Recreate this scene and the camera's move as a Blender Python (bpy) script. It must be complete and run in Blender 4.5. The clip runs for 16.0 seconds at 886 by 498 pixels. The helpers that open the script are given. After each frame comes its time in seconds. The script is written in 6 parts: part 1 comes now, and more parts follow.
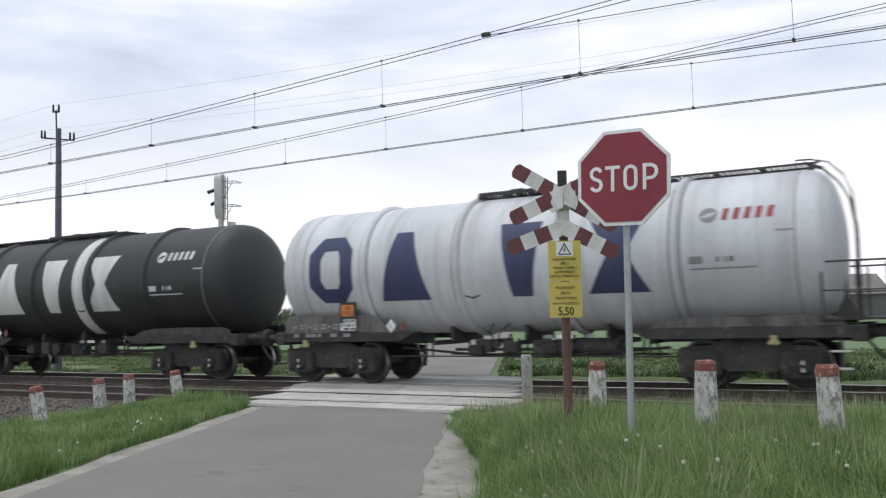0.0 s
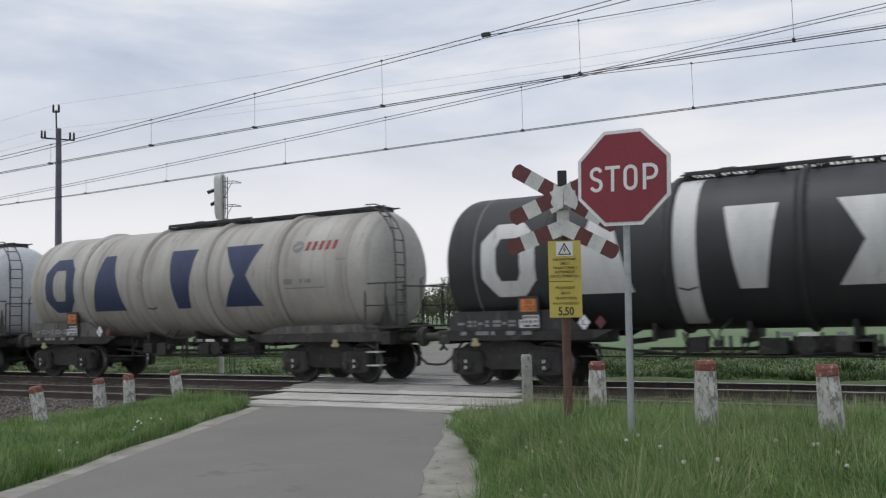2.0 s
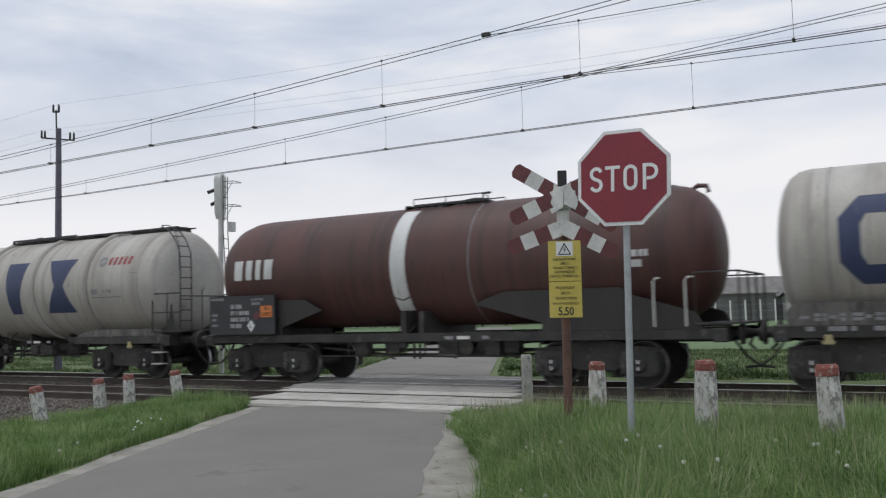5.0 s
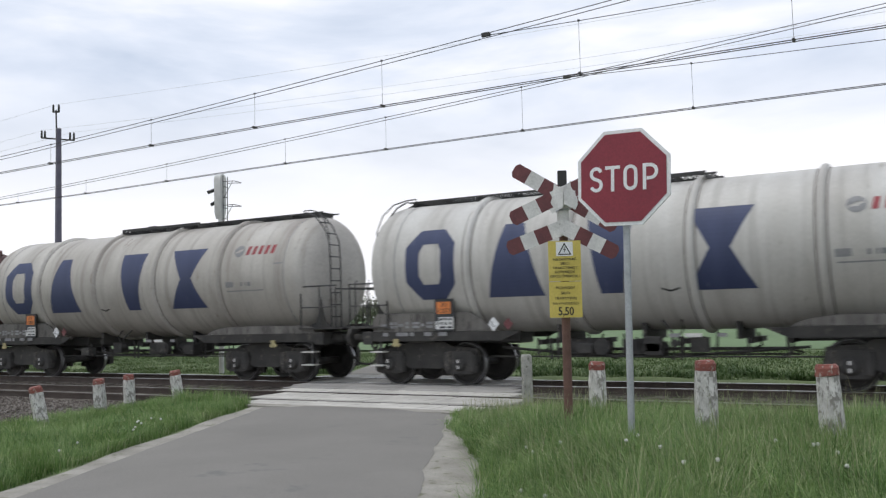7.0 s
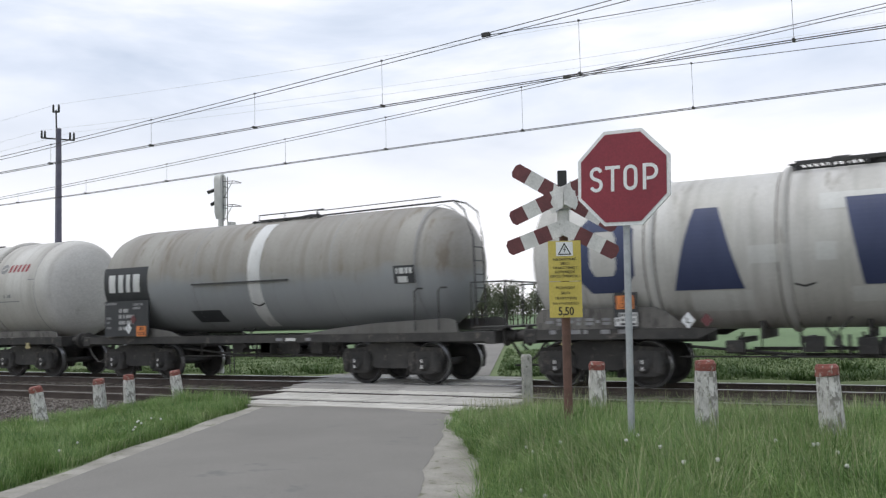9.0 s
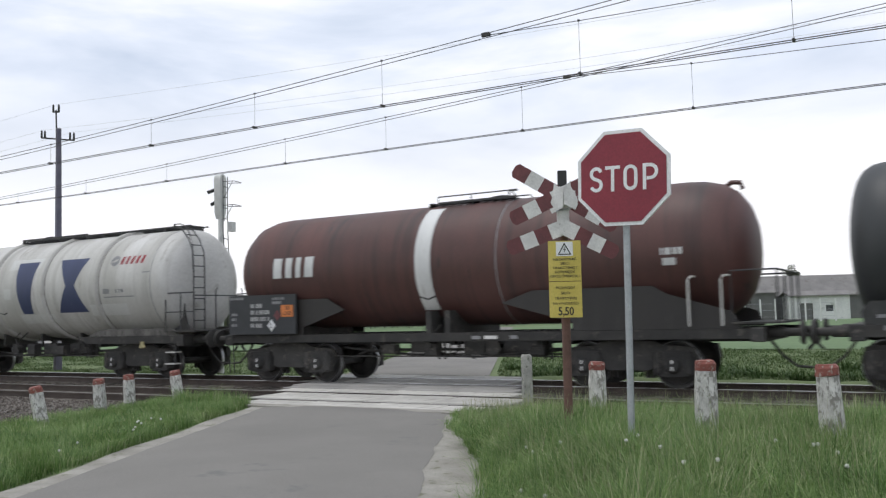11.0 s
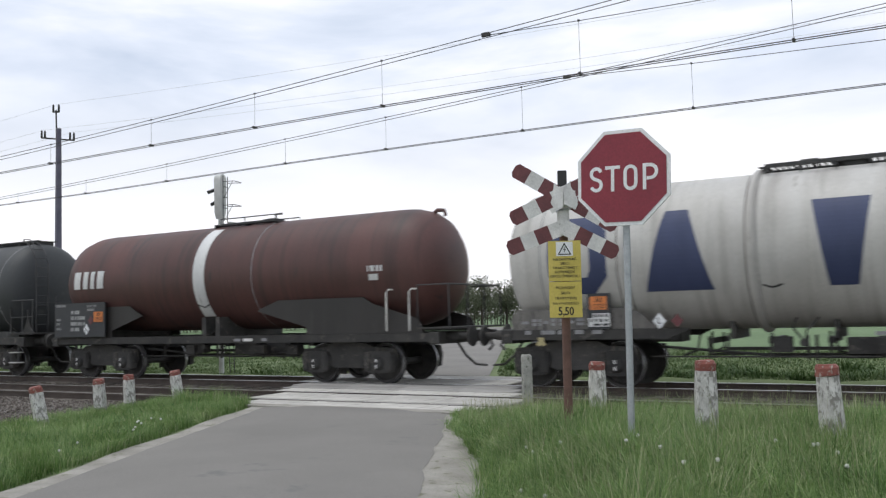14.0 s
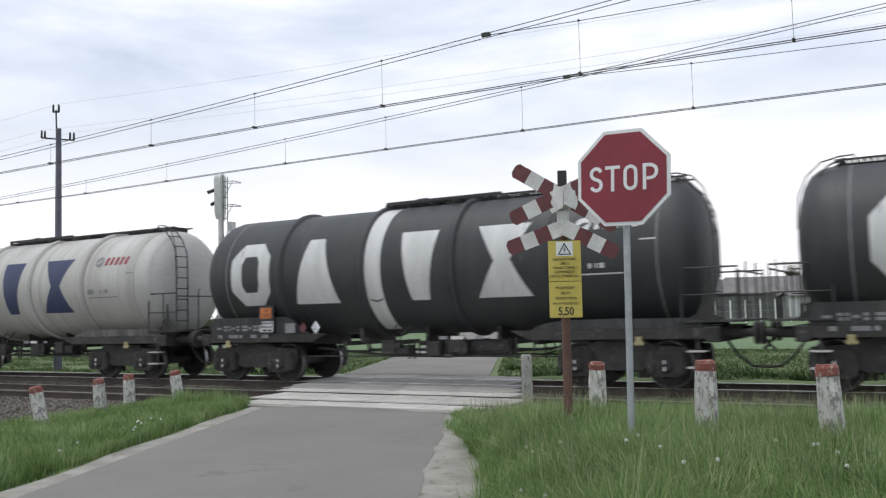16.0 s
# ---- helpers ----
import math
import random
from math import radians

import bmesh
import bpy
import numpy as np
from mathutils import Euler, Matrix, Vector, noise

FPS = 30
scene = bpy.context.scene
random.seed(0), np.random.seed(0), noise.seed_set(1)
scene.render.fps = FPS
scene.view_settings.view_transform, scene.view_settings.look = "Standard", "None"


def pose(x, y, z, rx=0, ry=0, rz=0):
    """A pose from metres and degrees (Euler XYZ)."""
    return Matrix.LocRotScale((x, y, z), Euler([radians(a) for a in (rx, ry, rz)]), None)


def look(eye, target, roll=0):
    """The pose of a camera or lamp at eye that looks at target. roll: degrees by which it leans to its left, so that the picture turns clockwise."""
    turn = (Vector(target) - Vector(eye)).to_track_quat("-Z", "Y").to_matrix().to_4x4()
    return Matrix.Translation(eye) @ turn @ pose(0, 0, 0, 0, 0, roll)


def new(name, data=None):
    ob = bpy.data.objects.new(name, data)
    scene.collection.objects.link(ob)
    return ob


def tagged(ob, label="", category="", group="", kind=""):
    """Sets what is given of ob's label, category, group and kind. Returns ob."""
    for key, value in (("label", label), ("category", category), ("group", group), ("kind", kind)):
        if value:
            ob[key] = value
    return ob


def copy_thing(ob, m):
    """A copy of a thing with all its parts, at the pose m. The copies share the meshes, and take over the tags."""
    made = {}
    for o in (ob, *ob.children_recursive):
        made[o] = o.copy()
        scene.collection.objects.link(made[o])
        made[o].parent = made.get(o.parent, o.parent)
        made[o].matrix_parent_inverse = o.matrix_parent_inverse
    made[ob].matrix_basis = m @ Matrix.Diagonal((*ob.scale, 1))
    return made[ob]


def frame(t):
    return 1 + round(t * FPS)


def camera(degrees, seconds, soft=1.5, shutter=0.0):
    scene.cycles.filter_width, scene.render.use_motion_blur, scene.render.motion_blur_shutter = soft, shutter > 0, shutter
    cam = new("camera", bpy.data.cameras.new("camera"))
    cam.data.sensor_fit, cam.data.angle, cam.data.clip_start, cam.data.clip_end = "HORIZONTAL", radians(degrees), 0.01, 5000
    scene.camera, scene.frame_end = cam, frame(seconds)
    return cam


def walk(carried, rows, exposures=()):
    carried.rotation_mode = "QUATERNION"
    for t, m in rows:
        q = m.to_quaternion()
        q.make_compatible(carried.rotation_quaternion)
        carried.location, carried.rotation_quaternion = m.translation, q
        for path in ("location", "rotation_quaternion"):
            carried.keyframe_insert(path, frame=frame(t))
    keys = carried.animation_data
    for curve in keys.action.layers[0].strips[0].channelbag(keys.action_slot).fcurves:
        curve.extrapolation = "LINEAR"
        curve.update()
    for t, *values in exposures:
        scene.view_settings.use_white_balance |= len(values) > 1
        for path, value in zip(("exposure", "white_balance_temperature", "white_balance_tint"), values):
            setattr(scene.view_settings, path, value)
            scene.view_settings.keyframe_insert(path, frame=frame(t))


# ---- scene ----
# ---- camera: stands still beside the road ----
EYE = Vector((0.0, 0.0, 1.509))
YAW, PITCH, ROLL = 0.5211, 0.0757, -1.439
cam = camera(53.46, 16.0, soft=1.3, shutter=0.2)
aim = Vector((-math.sin(YAW) * math.cos(PITCH), math.cos(YAW) * math.cos(PITCH), math.sin(PITCH)))
stand = look(EYE, EYE + aim, ROLL)
walk(cam, [(0.0, stand), (16.0, stand)], [(0.0, 0.0), (0.5, -0.17), (1.0, -0.26), (1.5, -0.31), (2.0, -0.34), (3.0, -0.38), (4.2, -0.38), (6.3, -0.08), (7.0, -0.01), (8.0, 0.03), (16.0, 0.03)])

# plan: rails run along x, rail tops are z = 0
FAR, NEAR = 17.780, 13.895
SPEED = 11.606
SLOPE = 0.466                         # the road leans by this much x for each y


# ---- world and sun: bright overcast ----
def build_world():
    w = bpy.data.worlds.new("overcast_sky")
    scene.world = w
    w.use_nodes = True
    nt = w.node_tree
    nt.nodes.clear()
    N, L = nt.nodes.new, nt.links.new
    out, bg = N("ShaderNodeOutputWorld"), N("ShaderNodeBackground")
    tc, mp = N("ShaderNodeTexCoord"), N("ShaderNodeMapping")
    mp.inputs["Scale"].default_value = (1.5, 1.5, 5.5)
    mp.inputs["Rotation"].default_value = (0.12, 0.16, 0.0)
    L(tc.outputs["Generated"], mp.inputs["Vector"])
    n1 = N("ShaderNodeTexNoise")
    n1.inputs["Scale"].default_value, n1.inputs["Detail"].default_value = 1.6, 7.0
    n1.inputs["Roughness"].default_value, n1.inputs["Distortion"].default_value = 0.5, 0.25
    L(mp.outputs[0], n1.inputs["Vector"])
    ramp = N("ShaderNodeValToRGB")
    e = ramp.color_ramp.elements
    e[0].position, e[0].color = 0.36, (0.50, 0.58, 0.72, 1)
    e[1].position, e[1].color = 0.64, (0.98, 0.98, 1.0, 1)
    m = ramp.color_ramp.elements.new(0.5)
    m.color = (0.70, 0.76, 0.88, 1)
    L(n1.outputs["Fac"], ramp.inputs["Fac"])
    # brighter belt above the horizon
    sep, low, mix = N("ShaderNodeSeparateXYZ"), N("ShaderNodeValToRGB"), N("ShaderNodeMixRGB")
    L(tc.outputs["Generated"], sep.inputs[0])
    L(sep.outputs["Z"], low.inputs["Fac"])
    low.color_ramp.elements[0].position, low.color_ramp.elements[0].color = 0.10, (1, 1, 1, 1)
    low.color_ramp.elements[1].position, low.color_ramp.elements[1].color = 0.26, (0, 0, 0, 1)
    L(low.outputs[0], mix.inputs[0])
    L(ramp.outputs[0], mix.inputs[1])
    mix.inputs[2].default_value = (0.97, 0.97, 1.0, 1)
    L(mix.outputs[0], bg.inputs["Color"])
    bg.inputs["Strength"].default_value = 1.12
    L(bg.outputs[0], out.inputs[0])
    s = bpy.data.lights.new("sun", "SUN")
    s.energy, s.angle, s.color = 1.3, radians(25), (1.0, 0.98, 0.94)
    so = new("sun", s)
    so.matrix_world = look((0, 0, 60), (10, 9, 0))


build_world()


# ---- materials ----
def mat(name, a, b, big=1.5, fine=30.0, rough=0.7, metal=0.0, bump=0.15, stretch=(1, 1, 1), c=None, cover=0.62, dist=0.01, vary=0.0, spec=None):
    """Two tones by a broad noise, speckled by a fine one, with an optional third tone in patches."""
    m = bpy.data.materials.new(name)
    m.use_nodes = True
    nt = m.node_tree
    N, L = nt.nodes.new, nt.links.new
    bs = nt.nodes["Principled BSDF"]
    tc, mp = N("ShaderNodeTexCoord"), N("ShaderNodeMapping")
    L(tc.outputs["Object"], mp.inputs["Vector"])
    mp.inputs["Scale"].default_value = stretch
    n1, n2 = N("ShaderNodeTexNoise"), N("ShaderNodeTexNoise")
    for n, s, d in ((n1, big, 5.0), (n2, fine, 4.0)):
        n.inputs["Scale"].default_value, n.inputs["Detail"].default_value = s, d
        L(mp.outputs[0], n.inputs["Vector"])
    r1 = N("ShaderNodeValToRGB")
    r1.color_ramp.elements[0].position, r1.color_ramp.elements[0].color = 0.32, (*a, 1)
    r1.color_ramp.elements[1].position, r1.color_ramp.elements[1].color = 0.68, (*b, 1)
    L(n1.outputs["Fac"], r1.inputs["Fac"])
    col = r1.outputs[0]
    if c:
        r2, mx = N("ShaderNodeValToRGB"), N("ShaderNodeMixRGB")
        r2.color_ramp.elements[0].position, r2.color_ramp.elements[1].position = cover, cover + 0.07
        n3 = N("ShaderNodeTexNoise")
        n3.inputs["Scale"].default_value, n3.inputs["Detail"].default_value = big * 2.3, 8.0
        n3.inputs["Roughness"].default_value = 0.65
        L(mp.outputs[0], n3.inputs["Vector"])
        L(n3.outputs["Fac"], r2.inputs["Fac"])
        L(r2.outputs[0], mx.inputs[0])
        L(col, mx.inputs[1])
        mx.inputs[2].default_value = (*c, 1)
        col = mx.outputs[0]
    sp, m2 = N("ShaderNodeMapRange"), N("ShaderNodeMixRGB")
    sp.inputs["To Min"].default_value, sp.inputs["To Max"].default_value = 0.72, 1.25
    L(n2.outputs["Fac"], sp.inputs["Value"])
    m2.blend_type, m2.inputs[0].default_value = "MULTIPLY", 1.0
    L(col, m2.inputs[1])
    L(sp.outputs[0], m2.inputs[2])
    col = m2.outputs[0]
    if vary:
        oi, vr, m3 = N("ShaderNodeObjectInfo"), N("ShaderNodeMapRange"), N("ShaderNodeMixRGB")
        vr.inputs["To Min"].default_value, vr.inputs["To Max"].default_value = 1 - vary, 1 + vary
        L(oi.outputs["Random"], vr.inputs["Value"])
        m3.blend_type, m3.inputs[0].default_value = "MULTIPLY", 1.0
        L(col, m3.inputs[1])
        L(vr.outputs[0], m3.inputs[2])
        col = m3.outputs[0]
    L(col, bs.inputs["Base Color"])
    bs.inputs["Metallic"].default_value = metal
    rr = N("ShaderNodeMapRange")
    rr.inputs["To Min"].default_value, rr.inputs["To Max"].default_value = rough - 0.1, min(1.0, rough + 0.12)
    L(n1.outputs["Fac"], rr.inputs["Value"])
    L(rr.outputs[0], bs.inputs["Roughness"])
    if spec is not None:
        bs.inputs["Specular IOR Level"].default_value = spec
    if bump:
        bp = N("ShaderNodeBump")
        bp.inputs["Strength"].default_value, bp.inputs["Distance"].default_value = bump, dist
        L(n2.outputs["Fac"], bp.inputs["Height"])
        L(bp.outputs[0], bs.inputs["Normal"])
    return m


def island_mat(name, stops, rough=0.6, trans=0.0, patch=0.0):
    """Foliage: the tone changes from blade to blade."""
    m = bpy.data.materials.new(name)
    m.use_nodes = True
    nt = m.node_tree
    bs = nt.nodes["Principled BSDF"]
    ge, rp = nt.nodes.new("ShaderNodeNewGeometry"), nt.nodes.new("ShaderNodeValToRGB")
    el = rp.color_ramp.elements
    while len(el) < len(stops):
        el.new(0.5)
    for k, (p, c) in enumerate(stops):
        el[k].position, el[k].color = p, (*c, 1)
    nt.links.new(ge.outputs["Random Per Island"], rp.inputs["Fac"])
    col = rp.outputs[0]
    if patch:
        tc, no, mr = nt.nodes.new("ShaderNodeTexCoord"), nt.nodes.new("ShaderNodeTexNoise"), nt.nodes.new("ShaderNodeValToRGB")
        no.inputs["Scale"].default_value, no.inputs["Detail"].default_value = patch, 4.0
        mr.color_ramp.elements[0].position, mr.color_ramp.elements[0].color = 0.34, (0.72, 0.80, 0.66, 1)
        mr.color_ramp.elements[1].position, mr.color_ramp.elements[1].color = 0.66, (1.22, 1.16, 1.2, 1)
        mu = nt.nodes.new("ShaderNodeMixRGB")
        mu.blend_type, mu.inputs[0].default_value = "MULTIPLY", 1.0
        nt.links.new(tc.outputs["Object"], no.inputs["Vector"])
        nt.links.new(no.outputs["Fac"], mr.inputs["Fac"])
        nt.links.new(col, mu.inputs[1])
        nt.links.new(mr.outputs[0], mu.inputs[2])
        col = mu.outputs[0]
    nt.links.new(col, bs.inputs["Base Color"])
    bs.inputs["Roughness"].default_value = rough
    bs.inputs["Specular IOR Level"].default_value = 0.25
    if trans:
        tr, ms = nt.nodes.new("ShaderNodeBsdfTranslucent"), nt.nodes.new("ShaderNodeMixShader")
        nt.links.new(col, tr.inputs["Color"])
        ms.inputs[0].default_value = trans
        nt.links.new(bs.outputs[0], ms.inputs[1])
        nt.links.new(tr.outputs[0], ms.inputs[2])
        nt.links.new(ms.outputs[0], nt.nodes["Material Output"].inputs[0])
    return m


ASPHALT = mat("asphalt", (0.182, 0.173, 0.159), (0.227, 0.216, 0.199), 0.45, 90, 0.9, bump=0.5, c=(0.158, 0.154, 0.147), cover=0.6, spec=0.2)
SHOULDER = mat("worn_concrete_edge", (0.225, 0.211, 0.183), (0.335, 0.318, 0.282), 2.5, 45, 0.95, bump=0.5, c=(0.15, 0.15, 0.10), cover=0.58)
CONCRETE = mat("panel_concrete", (0.38, 0.365, 0.33), (0.52, 0.50, 0.46), 1.4, 40, 0.85, bump=0.25, c=(0.27, 0.255, 0.23), cover=0.57, vary=0.14)
POSTCON = mat("post_concrete", (0.22, 0.22, 0.20), (0.36, 0.35, 0.32), 6, 60, 0.95, bump=0.6, c=(0.12, 0.12, 0.10), cover=0.55, vary=0.15)
POSTWHITE = mat("flaking_whitewash", (0.44, 0.43, 0.40), (0.66, 0.65, 0.62), 10, 80, 0.9, bump=0.6, stretch=(1.2, 1.2, 0.5), c=(0.25, 0.24, 0.22), cover=0.49, vary=0.1)
POSTRED = mat("faded_red_paint", (0.17, 0.055, 0.045), (0.24, 0.08, 0.062), 12, 70, 0.85, bump=0.5, c=(0.30, 0.25, 0.22), cover=0.54, vary=0.15)
SOIL = mat("meadow_soil", (0.095, 0.13, 0.05), (0.14, 0.185, 0.075), 0.5, 9, 1.0, bump=0.6, dist=0.05, c=(0.12, 0.12, 0.06), cover=0.62)
FIELD = mat("young_crop_field", (0.085, 0.14, 0.055), (0.125, 0.19, 0.085), 0.06, 3, 1.0, bump=0.4, dist=0.05)
BALLAST = mat("ballast_stone", (0.085, 0.075, 0.065), (0.17, 0.155, 0.14), 1.2, 35, 0.95, bump=1.0, dist=0.04)
STONES = island_mat("loose_ballast", ((0.0, (0.06, 0.050, 0.043)), (0.5, (0.125, 0.108, 0.093)), (1.0, (0.22, 0.20, 0.18))), 0.95)
RAILSIDE = mat("rusty_rail", (0.055, 0.043, 0.036), (0.095, 0.075, 0.063), 3, 40, 0.8, bump=0.3)
RAILTOP = mat("polished_rail_head", (0.55, 0.55, 0.56), (0.66, 0.66, 0.67), 2, 20, 0.28, metal=1.0, bump=0.03)
DECKMID = mat("worn_deck_infill", (0.23, 0.222, 0.208), (0.32, 0.31, 0.293), 1.2, 50, 0.95, bump=0.4, vary=0.1)
DULLHEAD = mat("dull_rail_head", (0.26, 0.245, 0.23), (0.36, 0.345, 0.33), 3, 30, 0.35, metal=0.85, bump=0.1)
SLEEPER = mat("weathered_sleeper", (0.10, 0.085, 0.07), (0.19, 0.17, 0.15), 2, 30, 0.95, bump=0.5, vary=0.2)
BLACKIRON = mat("grimy_underframe", (0.032, 0.031, 0.030), (0.062, 0.059, 0.055), 2.5, 25, 0.85, bump=0.3, c=(0.105, 0.095, 0.083), cover=0.58, vary=0.25)
WHEELIRON = mat("wheel_steel", (0.026, 0.025, 0.025), (0.056, 0.053, 0.049), 4, 30, 0.65, bump=0.25)
TREAD = mat("bright_wheel_rim", (0.26, 0.26, 0.265), (0.36, 0.36, 0.365), 4, 30, 0.42, metal=1.0, bump=0.03)
SKIRTPALE = mat("sooty_pale_skirt", (0.105, 0.099, 0.091), (0.18, 0.17, 0.157), 1.6, 25, 0.8, bump=0.15, stretch=(2.4, 1, 0.7), c=(0.075, 0.07, 0.065), cover=0.55, vary=0.12)
SKIRTDARK = mat("sooty_dark_skirt", (0.035, 0.036, 0.036), (0.065, 0.065, 0.063), 1.6, 25, 0.8, bump=0.15, stretch=(2.4, 1, 0.7), c=(0.09, 0.086, 0.08), cover=0.58, vary=0.12)
RAILING = mat("dark_handrail_paint", (0.03, 0.03, 0.033), (0.06, 0.058, 0.056), 6, 40, 0.6, bump=0.1)
RAILPALE = mat("pale_handrail_paint", (0.50, 0.49, 0.46), (0.62, 0.61, 0.58), 6, 40, 0.6, bump=0.1)
GALV = mat("galvanised_steel", (0.33, 0.35, 0.37), (0.45, 0.47, 0.49), 8, 60, 0.5, metal=0.55, bump=0.08)
SIGNRED = mat("sign_red", (0.215, 0.019, 0.036), (0.25, 0.025, 0.043), 3, 60, 0.45, bump=0.02)
SIGNWHITE = mat("sign_white", (0.74, 0.75, 0.76), (0.80, 0.81, 0.82), 3, 60, 0.5, bump=0.02)
DIRTYRED = mat("crossbuck_red", (0.115, 0.035, 0.039), (0.160, 0.050, 0.053), 9, 60, 0.6, bump=0.1, c=(0.20, 0.075, 0.072), cover=0.62)
DIRTYWHITE = mat("crossbuck_white", (0.58, 0.57, 0.55), (0.72, 0.71, 0.69), 7, 60, 0.6, bump=0.12, c=(0.40, 0.39, 0.37), cover=0.63)
YELLOW = mat("sign_yellow", (0.53, 0.425, 0.085), (0.60, 0.485, 0.115), 4, 60, 0.55, bump=0.03)
INK = mat("black_print", (0.02, 0.02, 0.02), (0.03, 0.03, 0.03), 6, 50, 0.6, bump=0)
BROWNPOST = mat("rusty_post", (0.10, 0.055, 0.042), (0.16, 0.09, 0.07), 6, 60, 0.85, bump=0.4)
BLUE = mat("faded_blue_lettering", (0.032, 0.044, 0.104), (0.046, 0.060, 0.130), 1.2, 40, 0.55, bump=0.03, stretch=(2.6, 0.5, 0.5), c=(0.085, 0.10, 0.165), cover=0.62)
WHITEPAINT = mat("white_lettering", (0.54, 0.545, 0.54), (0.68, 0.68, 0.67), 1.2, 40, 0.55, bump=0.03, stretch=(2.6, 0.5, 0.5), c=(0.40, 0.39, 0.37), cover=0.6)
LOGORED = mat("faded_red_lettering", (0.25, 0.035, 0.045), (0.32, 0.05, 0.06), 2, 40, 0.55, bump=0)
# hoop edges: joint dirt, with the hoops' shadow line put into the colour
HOOPEDGE = mat("shaded_grimy_edge", (0.10, 0.088, 0.078), (0.22, 0.20, 0.18), 5, 30, 0.8, bump=0.1)
GREYPRINT = mat("small_grey_print", (0.20, 0.20, 0.21), (0.28, 0.28, 0.28), 6, 40, 0.6, bump=0)
SMALLWHITE = mat("worn_white_figures", (0.34, 0.34, 0.34), (0.46, 0.46, 0.45), 6, 40, 0.6, bump=0)
ORANGE = mat("hazard_orange", (0.62, 0.19, 0.045), (0.70, 0.23, 0.06), 5, 40, 0.5, bump=0)
PANELDARK = mat("inscription_panel", (0.024, 0.026, 0.030), (0.040, 0.042, 0.046), 3, 40, 0.55, bump=0.05)
WARNYELLOW = mat("yellow_hook", (0.34, 0.29, 0.14), (0.42, 0.37, 0.20), 6, 40, 0.6, bump=0)
POLECON = mat("pole_concrete", (0.10, 0.095, 0.13), (0.16, 0.15, 0.19), 2, 40, 0.9, bump=0.2)
WIRE = mat("contact_wire", (0.035, 0.034, 0.035), (0.06, 0.057, 0.055), 1, 10, 0.6, metal=0.3, bump=0)
FAINTWIRE = mat("aluminium_cable", (0.62, 0.63, 0.65), (0.68, 0.69, 0.71), 1, 10, 0.6, metal=0.4, bump=0)
SIGNALGREY = mat("signal_housing", (0.50, 0.50, 0.49), (0.62, 0.62, 0.60), 4, 40, 0.6, bump=0.05, c=(0.35, 0.35, 0.34), cover=0.62)
GLASSDARK = mat("signal_lens", (0.02, 0.02, 0.02), (0.03, 0.03, 0.03), 5, 40, 0.2, bump=0)
ROOF = mat("old_grey_roof", (0.15, 0.143, 0.138), (0.22, 0.21, 0.20), 0.6, 9, 0.9, bump=0.3, c=(0.12, 0.105, 0.095), cover=0.6)
PLASTER = mat("farm_plaster", (0.55, 0.55, 0.54), (0.68, 0.68, 0.66), 0.5, 9, 0.95, bump=0.2, c=(0.36, 0.36, 0.36), cover=0.6)
GREYWALL = mat("grey_barn_wall", (0.115, 0.113, 0.11), (0.165, 0.163, 0.158), 0.5, 9, 0.95, bump=0.2, c=(0.14, 0.14, 0.135), cover=0.58)
DARKGLASS = mat("dark_window", (0.03, 0.035, 0.04), (0.05, 0.055, 0.06), 2, 10, 0.25, bump=0)
BARK = mat("bark", (0.05, 0.042, 0.035), (0.09, 0.075, 0.06), 2, 14, 0.95, bump=0.6)
GRASS = island_mat("grass_blades", ((0.0, (0.078, 0.138, 0.047)), (0.4, (0.150, 0.250, 0.077)), (0.8, (0.232, 0.340, 0.125)), (1.0, (0.45, 0.46, 0.29))), 0.6, 0.4, patch=1.3)
STALK = island_mat("dry_stalks", ((0.0, (0.20, 0.25, 0.11)), (0.6, (0.30, 0.33, 0.18)), (1.0, (0.42, 0.40, 0.26))), 0.7, 0.3)
WEEDS = island_mat("verge_weeds", ((0.0, (0.06, 0.095, 0.035)), (0.6, (0.105, 0.155, 0.06)), (1.0, (0.17, 0.21, 0.10))), 0.7, 0.25)
NETTLES = island_mat("leafy_weeds", ((0.0, (0.040, 0.075, 0.024)), (0.6, (0.07, 0.118, 0.038)), (1.0, (0.12, 0.17, 0.07))), 0.7, 0.3)
# leaf tones are paled, which puts backlight and haze into the colour
LEAVES = island_mat("hazed_tree_leaves", ((0.0, (0.085, 0.098, 0.062)), (0.6, (0.13, 0.145, 0.095)), (1.0, (0.19, 0.20, 0.14))), 0.7, 0.3)
FLUFF = mat("dandelion_fluff", (0.50, 0.50, 0.46), (0.66, 0.66, 0.62), 60, 300, 0.95, bump=0.6)
STEM = mat("dandelion_stem", (0.12, 0.17, 0.06), (0.16, 0.2, 0.08), 10, 60, 0.7, bump=0)


